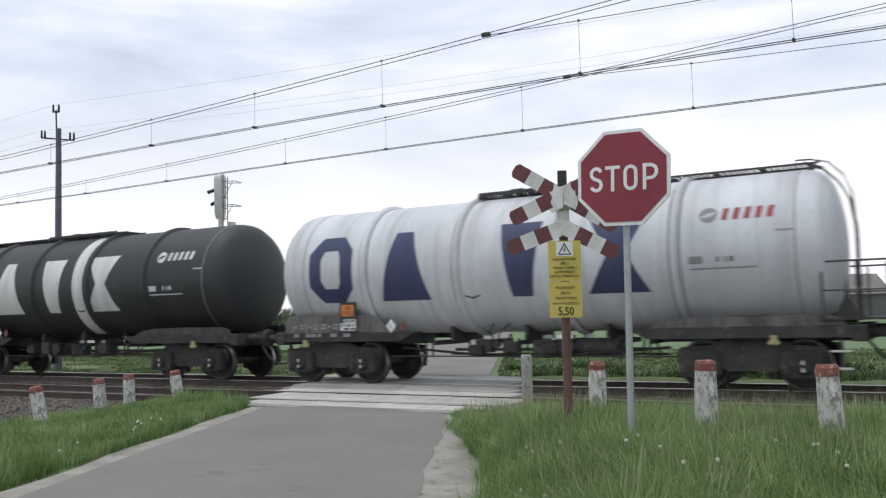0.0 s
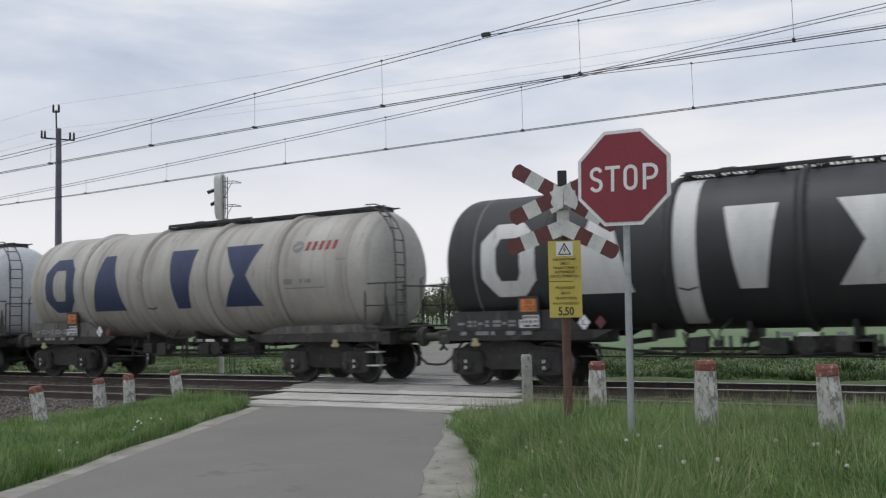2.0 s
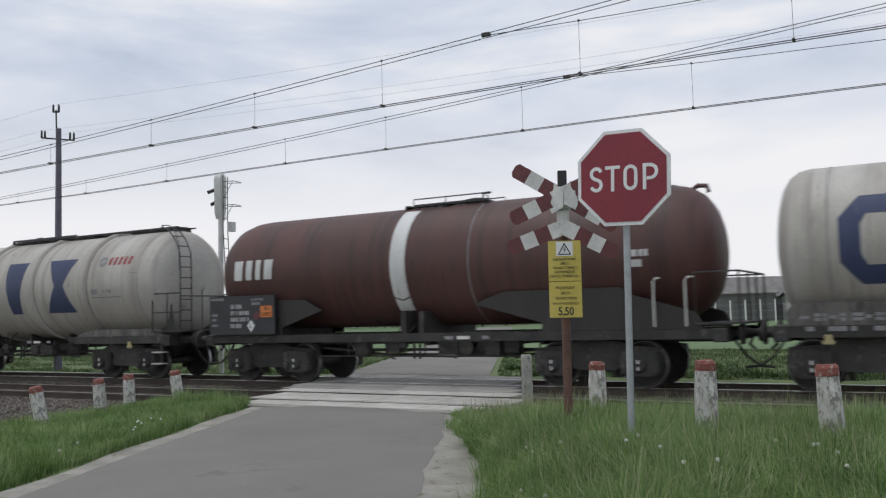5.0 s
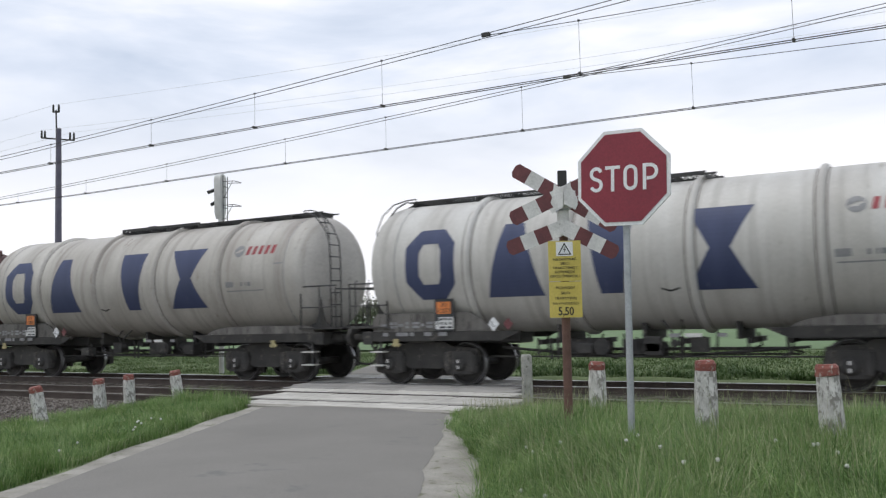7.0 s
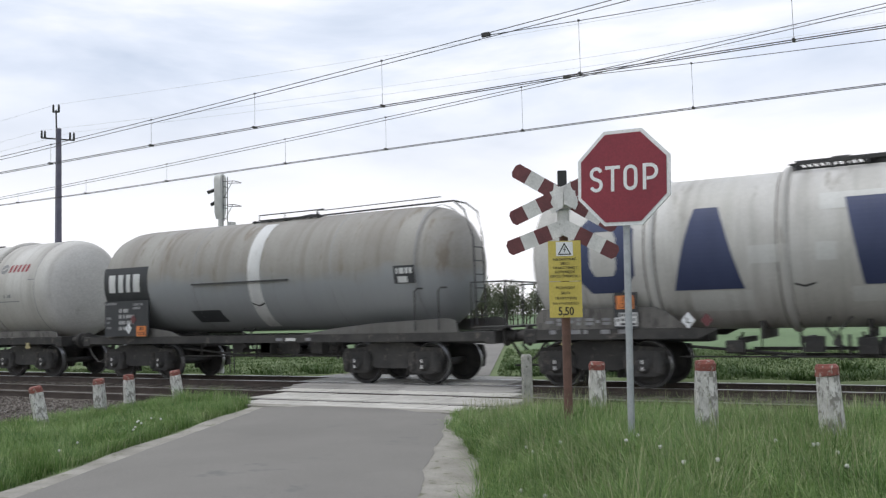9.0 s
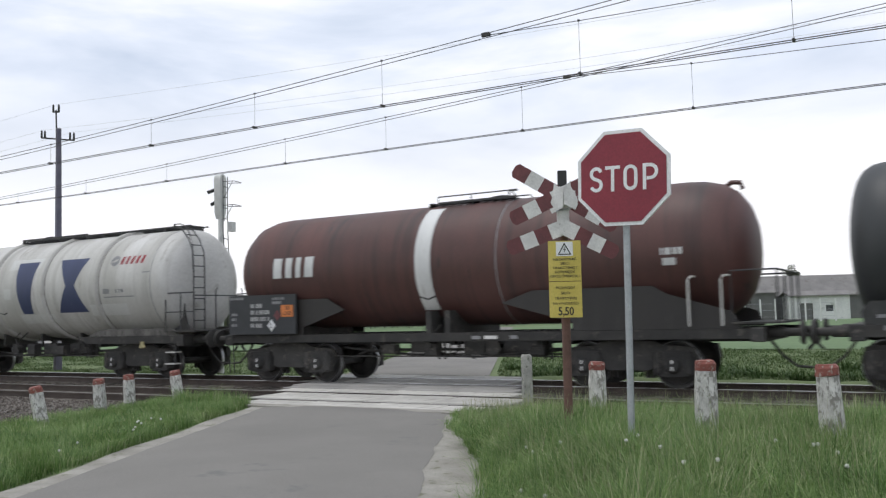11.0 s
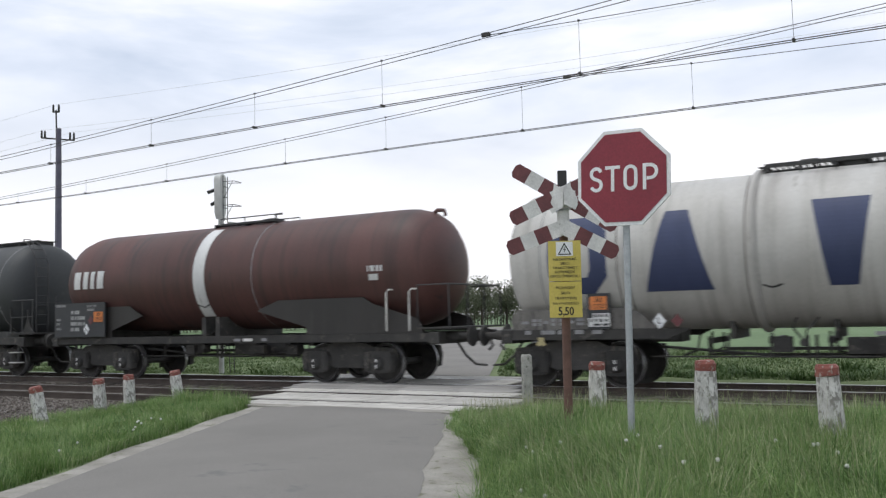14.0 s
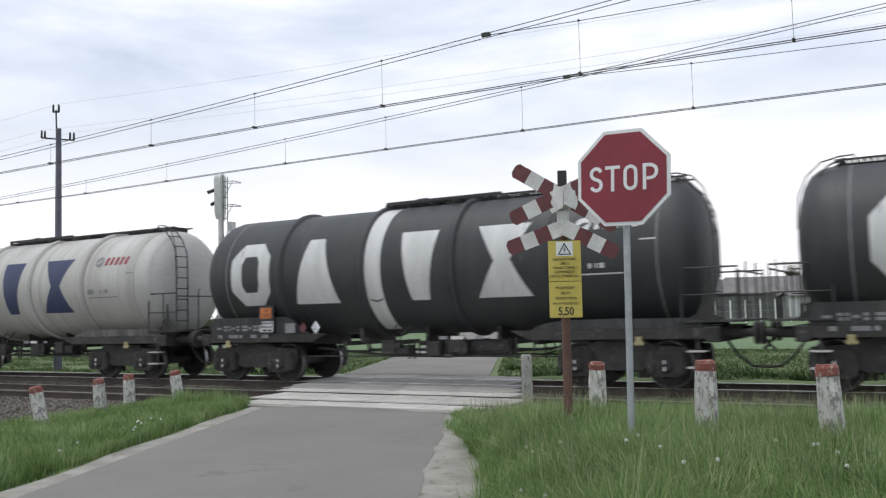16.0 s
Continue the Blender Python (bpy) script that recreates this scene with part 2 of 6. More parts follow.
def tank_paint(name, a, b, grime, cover=0.6, streak=0.55, lower=None):
    """Weathered tank paint: blotches, and rain streaks that run down round the barrel."""
    m = mat(name, a, b, 0.55, 28, 0.55, bump=0.05, stretch=(2.6, 0.55, 0.55), c=grime, cover=cover)
    nt = m.node_tree
    N, L = nt.nodes.new, nt.links.new
    bs = nt.nodes["Principled BSDF"]
    col = bs.inputs["Base Color"].links[0].from_socket
    tc = N("ShaderNodeTexCoord")
    for scale, lo, hi, dark in (((5.5, 0.35, 0.35), 0.50, 0.72, streak), ((1.1, 0.5, 0.9), 0.46, 0.70, streak * 0.6)):
        mp, no, rp, mx = N("ShaderNodeMapping"), N("ShaderNodeTexNoise"), N("ShaderNodeValToRGB"), N("ShaderNodeMixRGB")
        mp.inputs["Scale"].default_value = scale
        no.inputs["Scale"].default_value, no.inputs["Detail"].default_value = 1.0, 7.0
        rp.color_ramp.elements[0].position, rp.color_ramp.elements[1].position = lo, hi
        rp.color_ramp.elements[1].color = (dark, dark, dark, 1)
        L(tc.outputs["Object"], mp.inputs["Vector"])
        L(mp.outputs[0], no.inputs["Vector"])
        L(no.outputs["Fac"], rp.inputs["Fac"])
        L(rp.outputs[0], mx.inputs[0])
        L(col, mx.inputs[1])
        mx.inputs[2].default_value = (*[0.75 * q for q in grime], 1)
        col = mx.outputs[0]
    if lower:
        sx, no, ad, rp, mx = N("ShaderNodeSeparateXYZ"), N("ShaderNodeTexNoise"), N("ShaderNodeMath"), N("ShaderNodeValToRGB"), N("ShaderNodeMixRGB")
        L(tc.outputs["Object"], sx.inputs[0])
        no.inputs["Scale"].default_value, no.inputs["Detail"].default_value = 1.1, 6.0
        L(tc.outputs["Object"], no.inputs["Vector"])
        ad.operation = "MULTIPLY_ADD"
        L(no.outputs["Fac"], ad.inputs[0])
        ad.inputs[1].default_value = 1.2
        L(sx.outputs["Z"], ad.inputs[2])
        rp.color_ramp.elements[0].position, rp.color_ramp.elements[1].position = 0.55, 0.62
        sc = N("ShaderNodeMath")
        sc.operation = "MULTIPLY"
        sc.inputs[1].default_value = 0.19
        L(ad.outputs[0], sc.inputs[0])
        L(sc.outputs[0], rp.inputs["Fac"])
        L(rp.outputs[0], mx.inputs[0])
        mx.inputs[1].default_value = (*lower, 1)
        L(col, mx.inputs[2])
        m2 = N("ShaderNodeMixRGB")
        m2.inputs[0].default_value = 0.75
        L(col, m2.inputs[1])
        L(mx.outputs[0], m2.inputs[2])
        col = m2.outputs[0]
    L(col, bs.inputs["Base Color"])
    return m


# ---- mesh tools ----
class Shape:
    """Collects vertices and faces; becomes one mesh."""

    def __init__(self):
        self.v, self.f = [], []

    def add(self, vs, fs):
        o = len(self.v)
        self.v += [tuple(p) for p in vs]
        self.f += [tuple(i + o for i in f) for f in fs]
        return self

    def box(self, x0, x1, y0, y1, z0, z1, c=0.0):
        """A box; c chamfers its four edges along x."""
        if not c:
            vs = [(x, y, z) for x in (x0, x1) for y in (y0, y1) for z in (z0, z1)]
            return self.add(vs, [(0, 1, 3, 2), (4, 6, 7, 5), (0, 4, 5, 1), (2, 3, 7, 6), (0, 2, 6, 4), (1, 5, 7, 3)])
        ring = [(y0 + c, z0), (y1 - c, z0), (y1, z0 + c), (y1, z1 - c), (y1 - c, z1), (y0 + c, z1), (y0, z1 - c), (y0, z0 + c)]
        return self.prism([(y, z) for y, z in ring], x0, x1)

    def prism(self, ring, x0, x1):
        n = len(ring)
        vs = [(x, y, z) for x in (x0, x1) for y, z in ring]
        fs = [(i, (i + 1) % n, n + (i + 1) % n, n + i) for i in range(n)]
        return self.add(vs, fs + [tuple(range(n))[::-1], tuple(range(n, 2 * n))])

    def slab(self, ring, y0, y1):
        """A flat outline in x and z, given thickness along y."""
        n = len(ring)
        vs = [(x, y, z) for y in (y0, y1) for x, z in ring]
        fs = [(i, n + i, n + (i + 1) % n, (i + 1) % n) for i in range(n)]
        return self.add(vs, fs + [tuple(range(n)), tuple(range(n, 2 * n))[::-1]])

    def tube(self, pts, r, n=6, r1=None):
        pts = [Vector(p) for p in pts]
        vs, fs = [], []
        for i, p in enumerate(pts):
            d = (pts[min(i + 1, len(pts) - 1)] - pts[max(i - 1, 0)]).normalized()
            a = d.cross(Vector((0, 0, 1)) if abs(d.z) < 0.9 else Vector((0, 1, 0))).normalized()
            b = d.cross(a)
            q = r if r1 is None else r + (r1 - r) * i / (len(pts) - 1)
            vs += [p + q * (math.cos(k * math.tau / n) * a + math.sin(k * math.tau / n) * b) for k in range(n)]
        for i in range(len(pts) - 1):
            fs += [(i * n + k, i * n + (k + 1) % n, (i + 1) * n + (k + 1) % n, (i + 1) * n + k) for k in range(n)]
        m = (len(pts) - 1) * n
        return self.add(vs, fs + [tuple(range(n))[::-1], tuple(range(m, m + n))])

    def lathe(self, prof, axis, centre, n=32):
        """Profile (distance along the axis, radius) turned round x, y or z."""
        c = Vector(centre)
        vs, fs = [], []
        for d, r in prof:
            for k in range(n):
                u, w = r * math.cos(k * math.tau / n), r * math.sin(k * math.tau / n)
                vs.append(c + Vector({"x": (d, u, w), "y": (u, d, w), "z": (u, w, d)}[axis]))
        for i in range(len(prof) - 1):
            fs += [(i * n + k, i * n + (k + 1) % n, (i + 1) * n + (k + 1) % n, (i + 1) * n + k) for k in range(n)]
        m = (len(prof) - 1) * n
        return self.add(vs, fs + [tuple(range(n))[::-1], tuple(range(m, m + n))])

    def mesh(self, name, material, smooth=None):
        me = bpy.data.meshes.new(name)
        me.from_pydata(self.v, [], self.f)
        bm = bmesh.new()
        bm.from_mesh(me)
        bmesh.ops.recalc_face_normals(bm, faces=bm.faces)
        bm.to_mesh(me)
        bm.free()
        me.materials.append(material)
        if smooth is not None:
            me.polygons.foreach_set("use_smooth", [True] * len(me.polygons))
            me.set_sharp_from_angle(angle=radians(smooth))
        return me


def part(name, shape, material, parent=None, label="", smooth=None):
    ob = new(name, shape.mesh(name, material, smooth))
    ob.parent = parent
    return tagged(ob, label)


def share(name, me, parent=None, m=None):
    ob = new(name, me)
    ob.parent = parent
    if m is not None:
        ob.matrix_basis = m
    return ob


def thing(name, m, label, category, group="", kind=""):
    ob = new(name)
    ob.matrix_basis = m
    return tagged(ob, label, category, group, kind)


def letters(text, size, material, parent, m, width=None, name="lettering", bold=0.0, depth=0.002):
    cu = bpy.data.curves.new(name, "FONT")
    cu.body, cu.size, cu.align_x, cu.align_y, cu.extrude, cu.offset = text, size, "CENTER", "CENTER", depth, bold
    tmp = new("tmp", cu)
    me = bpy.data.meshes.new_from_object(tmp.evaluated_get(bpy.context.evaluated_depsgraph_get()))
    bpy.data.objects.remove(tmp)
    me.materials.clear()
    me.materials.append(material)
    xs = [v.co.x for v in me.vertices]
    k = width / (max(xs) - min(xs)) if width else 1.0
    for v in me.vertices:
        v.co = (v.co.x * k, -v.co.z, v.co.y)
    ob = new(name, me)
    ob.parent = parent
    ob.matrix_basis = m
    return ob


# ---- terrain ----
def smooth01(v):
    v = np.clip(v, 0, 1)
    return v * v * (3 - 2 * v)


def grass_edge(y):
    """How far the bare shoulder reaches, in x + SLOPE * y."""
    return np.interp(y, [4.0, 6.5, 7.6, 8.8, 10.0, 10.7, 12.0], [-0.44, -0.42, -0.47, -0.64, -1.00, -1.15, -1.20])


def ground_z(x, y):
    x, y = np.asarray(x, float), np.asarray(y, float)
    a = x + SLOPE * y
    bump = 0.035 * np.sin(1.7 * x + 0.6 * y) * np.sin(1.1 * y - 0.8 * x)
    right = smooth01((a - grass_edge(y)) / 1.3) * 0.26 * smooth01((11.6 - y) / 2.0)
    left = -0.06 * smooth01((-5.4 - a) / 2.0)
    z = -0.03 + right + left + bump * (np.clip(np.maximum(a - grass_edge(y), -5.4 - a), 0, 1))
    on_road = smooth01(1 - np.maximum(a + 0.75, -5.5 - a) / 0.6)
    bed = smooth01((y - 12.1) / 0.6) * smooth01((20.1 - y) / 0.7)
    z = z * (1 - bed) + (-0.22) * bed
    far = smooth01((y - 19.8) / 1.5)
    z = z - 0.10 * far * (1 - on_road)
    return np.where(on_road > 0.5, np.minimum(z, -0.05), z)


def build_ground():
    def axis(lo, hi, step, reach):
        v = list(np.arange(lo, hi + 1e-6, step))
        d, a, b = step, lo, hi
        while a > -reach or b < reach:
            d *= 1.45
            a, b = a - d, b + d
            v = [a] + v + [b]
        return np.array(v)
    xs, ys = axis(-18, 8, 0.25, 2500), axis(-3, 27, 0.25, 2500)
    X, Y = np.meshgrid(xs, ys)
    Z = ground_z(X, Y)
    n, m = len(xs), len(ys)
    vs = np.stack([X.ravel(), Y.ravel(), Z.ravel()], 1)
    i = (np.arange(m - 1)[:, None] * n + np.arange(n - 1)[None]).ravel()
    fs = np.stack([i, i + 1, i + n + 1, i + n], 1)
    me = bpy.data.meshes.new("ground")
    me.from_pydata(vs.tolist(), [], fs.tolist())
    me.materials.append(SOIL)
    me.polygons.foreach_set("use_smooth", [True] * len(me.polygons))
    tagged(new("ground", me), "uneven green meadow ground on both sides of the railway", "ground", kind="structure")
    # the crop field across the line
    s = Shape()
    ys2 = [36, 60, 120, 300, 900, 2400]
    for k in range(5):
        for x0, x1 in ((-2400, -400), (-400, -60), (-60, 0), (0, 60), (60, 400), (400, 2400)):
            s.add([(x0, ys2[k], -0.09), (x1, ys2[k], -0.09), (x1, ys2[k + 1], -0.09), (x0, ys2[k + 1], -0.09)], [(0, 1, 2, 3)])
    ob = part("field", s, FIELD)
    tagged(ob, "pale green young crop field behind the railway", "field", kind="structure")


def build_road():
    rnd = random.Random(3)

    def sheet(name, rows, z, material, label):
        """rows: (y, a0, a1)"""
        s = Shape()
        vs, fs = [], []
        for y, a0, a1 in rows:
            for k in range(7):
                a = a0 + (a1 - a0) * k / 6
                crown = 0.03 * (1 - ((k - 3) / 3) ** 2) if "road" in name else 0.0
                x = a - SLOPE * y
                vs.append((x, y, float(ground_z(x, y)) + 0.014 if name == "shoulder_east" and k > 2 else z + crown - 0.02))
        for i in range(len(rows) - 1):
            fs += [(i * 7 + k, i * 7 + k + 1, i * 7 + k + 8, i * 7 + k + 7) for k in range(6)]
        s.add(vs, fs)
        ob = part(name, s, material, smooth=60)
        return tagged(ob, label, name.split("_")[0], kind="structure")

    rows = []
    y = -40.0
    while y < 12.3:
        wob = 0.035 * math.sin(y * 1.3 + 1) + 0.022 * math.sin(y * 4.7) + 0.014 * math.sin(y * 9.7)
        rows.append((y, -5.02 + 0.3 * wob, -1.27 + wob + 0.055 * min(5.2, max(0.0, 11.5 - y))))
        y += 0.2
    sheet("road", rows, 0.0, ASPHALT, "worn grey asphalt lane leading to the level crossing")
    sheet("road_beyond", [(y, -5.35, -0.9) for y in np.linspace(19.55, 95, 30)], -0.005, ASPHALT, "pale asphalt lane going on across the railway")
    rows = [(r[0], -5.36 + 0.05 * math.sin(r[0] * 2.3), -4.92) for r in rows]
    sheet("shoulder_west", rows, -0.008, SHOULDER, "pale crumbling concrete strip along the lane")
    rows = [(y, -1.3, float(grass_edge(y)) + 0.25 + 0.05 * math.sin(y * 4)) for y in np.arange(-40, 12.2, 0.25)]
    sheet("shoulder_east", rows, -0.004, SHOULDER, "bare gravelly verge beside the lane")


def build_track():
    # ballast
    s = Shape()
    xs = np.concatenate([np.arange(-300, -40, 10), np.arange(-40, 14, 0.5), np.arange(14, 120, 10)])
    prof = [(11.8, -0.30), (12.3, -0.20), (13.0, -0.17), (14.8, -0.17), (15.8, -0.20), (16.8, -0.17), (18.8, -0.17), (19.6, -0.20), (20.4, -0.40)]
    rnd = random.Random(5)
    vs = [(x, y, z + rnd.uniform(-0.012, 0.012)) for x in xs for y, z in prof]
    n = len(prof)
    fs = [(i * n + k, (i + 1) * n + k, (i + 1) * n + k + 1, i * n + k + 1) for i in range(len(xs) - 1) for k in range(n - 1)]
    s.add(vs, fs)
    tagged(part("ballast_bed", s, BALLAST), "brown-grey crushed stone bed under both tracks", "ballast", kind="structure")
    s = Shape()
    for _ in range(7000):
        x, y = rnd.uniform(-34, 6), rnd.choice((rnd.uniform(11.95, 13.05), rnd.uniform(13.3, 14.5), rnd.uniform(14.8, 16.9)))
        if -6.0 < x + SLOPE * y < 0.3:
            continue
        z = float(np.interp(y, [p[0] for p in prof], [p[1] for p in prof])) + 0.012
        r = rnd.uniform(0.018, 0.042)
        o = [Vector(d) * r * rnd.uniform(0.7, 1.2) for d in ((1, 0, 0), (0, 1, 0), (-1, 0, 0), (0, -1, 0), (0, 0, .8), (0, 0, -.8))]
        t = rnd.uniform(0, 3)
        q = Matrix.Rotation(t, 3, Vector((rnd.random(), rnd.random(), 1)))
        s.add([q @ p + Vector((x, y, z)) for p in o], [(0, 1, 4), (1, 2, 4), (2, 3, 4), (3, 0, 4), (1, 0, 5), (2, 1, 5), (3, 2, 5), (0, 3, 5)])
    me = bpy.data.meshes.new("loose_stones")
    me.from_pydata(s.v, [], s.f)
    me.materials.append(STONES)
    tagged(new("loose_stones", me), "loose brown and grey ballast stones between the rails", "stones", kind="stuff")
    s = Shape()
    xs, ys = np.arange(-24, -12.5, 0.5), np.arange(8.3, 12.6, 0.43)
    vs = [(x, y, float(ground_z(x, y)) + 0.03 + rnd.uniform(-0.015, 0.015)) for x in xs for y in ys]
    n = len(ys)
    s.add(vs, [(i * n + k, (i + 1) * n + k, (i + 1) * n + k + 1, i * n + k + 1) for i in range(len(xs) - 1) for k in range(n - 1)])
    tagged(part("stony_bank", s, BALLAST), "bare brown stony bank beside the bollards", "ballast", kind="structure")
    s = Shape()
    for _ in range(6000):
        x, y = rnd.uniform(-19.5, -12.9), rnd.uniform(8.5, 12.5)
        z, r = float(ground_z(x, y)) + 0.04, rnd.uniform(0.018, 0.045)
        o = [Vector(d) * r * rnd.uniform(0.7, 1.2) for d in ((1, 0, 0), (0, 1, 0), (-1, 0, 0), (0, -1, 0), (0, 0, .8), (0, 0, -.8))]
        q = Matrix.Rotation(rnd.uniform(0, 3), 3, Vector((rnd.random(), rnd.random(), 1)))
        s.add([q @ p + Vector((x, y, z)) for p in o], [(0, 1, 4), (1, 2, 4), (2, 3, 4), (3, 0, 4), (1, 0, 5), (2, 1, 5), (3, 2, 5), (0, 3, 5)])
    me = bpy.data.meshes.new("bank_stones")
    me.from_pydata(s.v, [], s.f)
    me.materials.append(STONES)
    tagged(new("bank_stones", me), "brown crushed stones on the bank beside the bollards", "stones", kind="stuff")
    # rails
    for y in (NEAR - 0.753, NEAR + 0.753, FAR - 0.753, FAR + 0.753):
        rail = thing("rail", pose(0, y, 0), "rusty steel rail with a polished running surface", "rail", "rails of both tracks", "structure")
        ring = [(-0.07, -0.172), (0.07, -0.172), (0.07, -0.16), (0.012, -0.14), (0.012, -0.045), (0.036, -0.035), (0.036, -0.006), (-0.036, -0.006), (-0.036, -0.035), (-0.012, -0.045), (-0.012, -0.14), (-0.07, -0.16)]
        part("web", Shape().prism(ring, -300, 120), RAILSIDE, rail)
        part("head", Shape().prism([(-0.034, -0.006), (0.034, -0.006), (0.034, -0.002), (0.026, 0.0), (-0.026, 0.0), (-0.034, -0.002)], -300, 120), RAILTOP if y > 15 else DULLHEAD, rail, "worn rail head")
    # sleepers
    ring = [(-0.13, -0.20), (0.13, -0.20), (0.13, -0.17), (0.10, -0.155), (-0.10, -0.155), (-0.13, -0.17)]
    sl = Shape()
    sl.add([(x, y, z) for y in (-1.25, 1.25) for x, z in ring], [(i, (i + 1) % 6, 6 + (i + 1) % 6, 6 + i) for i in range(6)] + [(5, 4, 3, 2, 1, 0), (6, 7, 8, 9, 10, 11)])
    me = sl.mesh("sleeper", SLEEPER)
    for y in (NEAR, FAR):
        x = -44.0
        while x < 4:
            if not -6.3 < x + SLOPE * y < 0.6:
                tagged(share("sleeper", me, None, pose(x, y, 0.012)), "weathered sleeper bedded in ballast", "sleeper", "sleepers of both tracks")
            x += 0.62


def build_deck():
    deck = thing("crossing_deck", pose(0, 0, 0), "pale concrete level crossing panels between and beside the rails", "crossing deck", kind="structure")
    rows = [(12.34, 13.03, 4), (13.34, 14.46, 4), (14.77, 15.38, 4), (15.40, 16.15, 4), (16.17, 16.94, 4), (17.17, 18.40, 4), (18.64, 19.45, 4)]
    rnd = random.Random(8)
    for y0, y1, n in rows:
        ym = (y0 + y1) / 2
        x0, x1 = -5.74 - SLOPE * ym, -0.10 - SLOPE * ym
        w = (x1 - x0) / n
        for k in range(n):
            hx, hy = w / 2 - 0.012, (y1 - y0) / 2
            s = Shape()
            c = 0.018
            s.add([(sx * (hx - i), sy * (hy - i), z) for i, z in ((0, -0.14), (0, -c), (c, 0.0)) for sx, sy in ((-1, -1), (1, -1), (1, 1), (-1, 1))],
                  [(0, 1, 5, 4), (1, 2, 6, 5), (2, 3, 7, 6), (3, 0, 4, 7), (4, 5, 9, 8), (5, 6, 10, 9), (6, 7, 11, 10), (7, 4, 8, 11), (8, 9, 10, 11)])
            share("panel", s.mesh("panel", DECKMID if 15.38 < ym < 17.0 else CONCRETE), deck, pose(x0 + (k + 0.5) * w, ym, rnd.uniform(-0.006, 0.004), rnd.uniform(-0.3, 0.3), rnd.uniform(-0.2, 0.2), 0))
    ramp = Shape()
    for y0, y1, z0, z1 in ((12.06, 12.32, -0.004, 0.004), (19.47, 19.7, 0.004, -0.006)):
        xa, xb = -5.5 - SLOPE * y0, -1.0 - SLOPE * y0
        ramp.add([(xa, y0, z0), (xb, y0, z0), (xb - 0.07, y1, z1), (xa - 0.07, y1, z1), (xa, y0, z0 - .1), (xb, y0, z0 - .1), (xb, y1, z0 - .1), (xa, y1, z0 - .1)],
                 [(0, 1, 2, 3), (4, 5, 1, 0), (5, 6, 2, 1), (6, 7, 3, 2), (7, 4, 0, 3)])
    part("edge_strip", ramp, SHOULDER, deck, "worn concrete edge of the deck")


build_ground()
build_road()
build_track()
build_deck()


# ---- the train ----
def wrap_tank(shape, quads, R, zc, lift=0.006):
    """Paint: quads in (u along the tank, v height along the skin from the middle), bent to the tank's near side."""
    for q in quads:
        (u0, v0), (u1, v1), (u2, v2), (u3, v3) = q
        n = max(1, int(max(abs(v3 - v0), abs(v2 - v1)) / 0.09 + 0.99))
        m = max(1, int(max(abs(v1 - v0), abs(v2 - v3)) / 0.09 + 0.99))
        vs = []
        for i in range(n + 1):
            for k in range(m + 1):
                a, b = i / n, k / m
                u = (u0 * (1 - b) + u1 * b) * (1 - a) + (u3 * (1 - b) + u2 * b) * a
                v = (v0 * (1 - b) + v1 * b) * (1 - a) + (v3 * (1 - b) + v2 * b) * a
                vs.append((u, -(R + lift) * math.cos(v / R), zc + (R + lift) * math.sin(v / R)))
        w = m + 1
        shape.add(vs, [(i * w + k, i * w + k + 1, (i + 1) * w + k + 1, (i + 1) * w + k) for i in range(n) for k in range(m)])
    return shape


def rect(u0, v0, u1, v1, lean=0.0):
    return ((u0, v0), (u1, v0), (u1 + lean, v1), (u0 + lean, v1))


def big_marks(W=1.2):
    """Four large plain figures, each a list of quads in its own box (0..1, 0..1)."""
    octagon = [(.0, .26), (.27, .0), (.76, .0), (1., .22), (1., .78), (.76, 1.), (.27, 1.), (.0, .74)]
    hole = [(.28, .34), (.36, .22), (.66, .22), (.72, .32), (.72, .68), (.66, .78), (.36, .78), (.28, .66)]
    ring = [(octagon[k], octagon[(k + 1) % 8], hole[(k + 1) % 8], hole[k]) for k in range(8)]
    wedge = [((.0, .0), (1., .0), (.66, 1.), (.32, 1.))]
    pillar = [((.27, .0), (.71, .0), (.96, 1.), (.04, 1.))]
    cross = [((.0, .0), (1., .0), (.66, .5), (.36, .5)), ((.36, .5), (.66, .5), (1., 1.), (.02, 1.))]
    return ring, wedge, pillar, cross


def wheelset_mesh():
    """Two wheels on an axle, turning round y."""
    axle = Shape().lathe([(-1.02, 0.06), (-0.80, 0.07), (-0.78, 0.085), (0.78, 0.085), (0.80, 0.07), (1.02, 0.06)], "y", (0, 0, 0), 12).mesh("axle", WHEELIRON, 40)
    disc = Shape().lathe([(-0.07, 0.10), (-0.07, 0.20), (-0.025, 0.27), (-0.025, 0.37), (-0.066, 0.40), (-0.066, 0.456), (0.035, 0.460), (0.055, 0.485), (0.07, 0.485), (0.07, 0.40), (0.025, 0.37), (0.02, 0.27), (0.07, 0.20), (0.07, 0.10)], "y", (0, 0, 0), 32)
    for k in range(2):                       # balance lugs, so that the turning shows
        a = k * math.pi
        disc.tube([(0.30 * math.cos(a), -0.045, 0.30 * math.sin(a)), (0.30 * math.cos(a), -0.02, 0.30 * math.sin(a))], 0.04, 8)
    disc = disc.mesh("wheel", WHEELIRON, 40)
    rim = Shape().lathe([(-0.070, 0.447), (-0.0685, 0.456), (-0.06, 0.4615), (0.03, 0.4635)], "y", (0, 0, 0), 32)
    rim.f = rim.f[:-2]
    rim = rim.mesh("rim", TREAD, 40)
    return axle, disc, rim


WHEELS = wheelset_mesh()


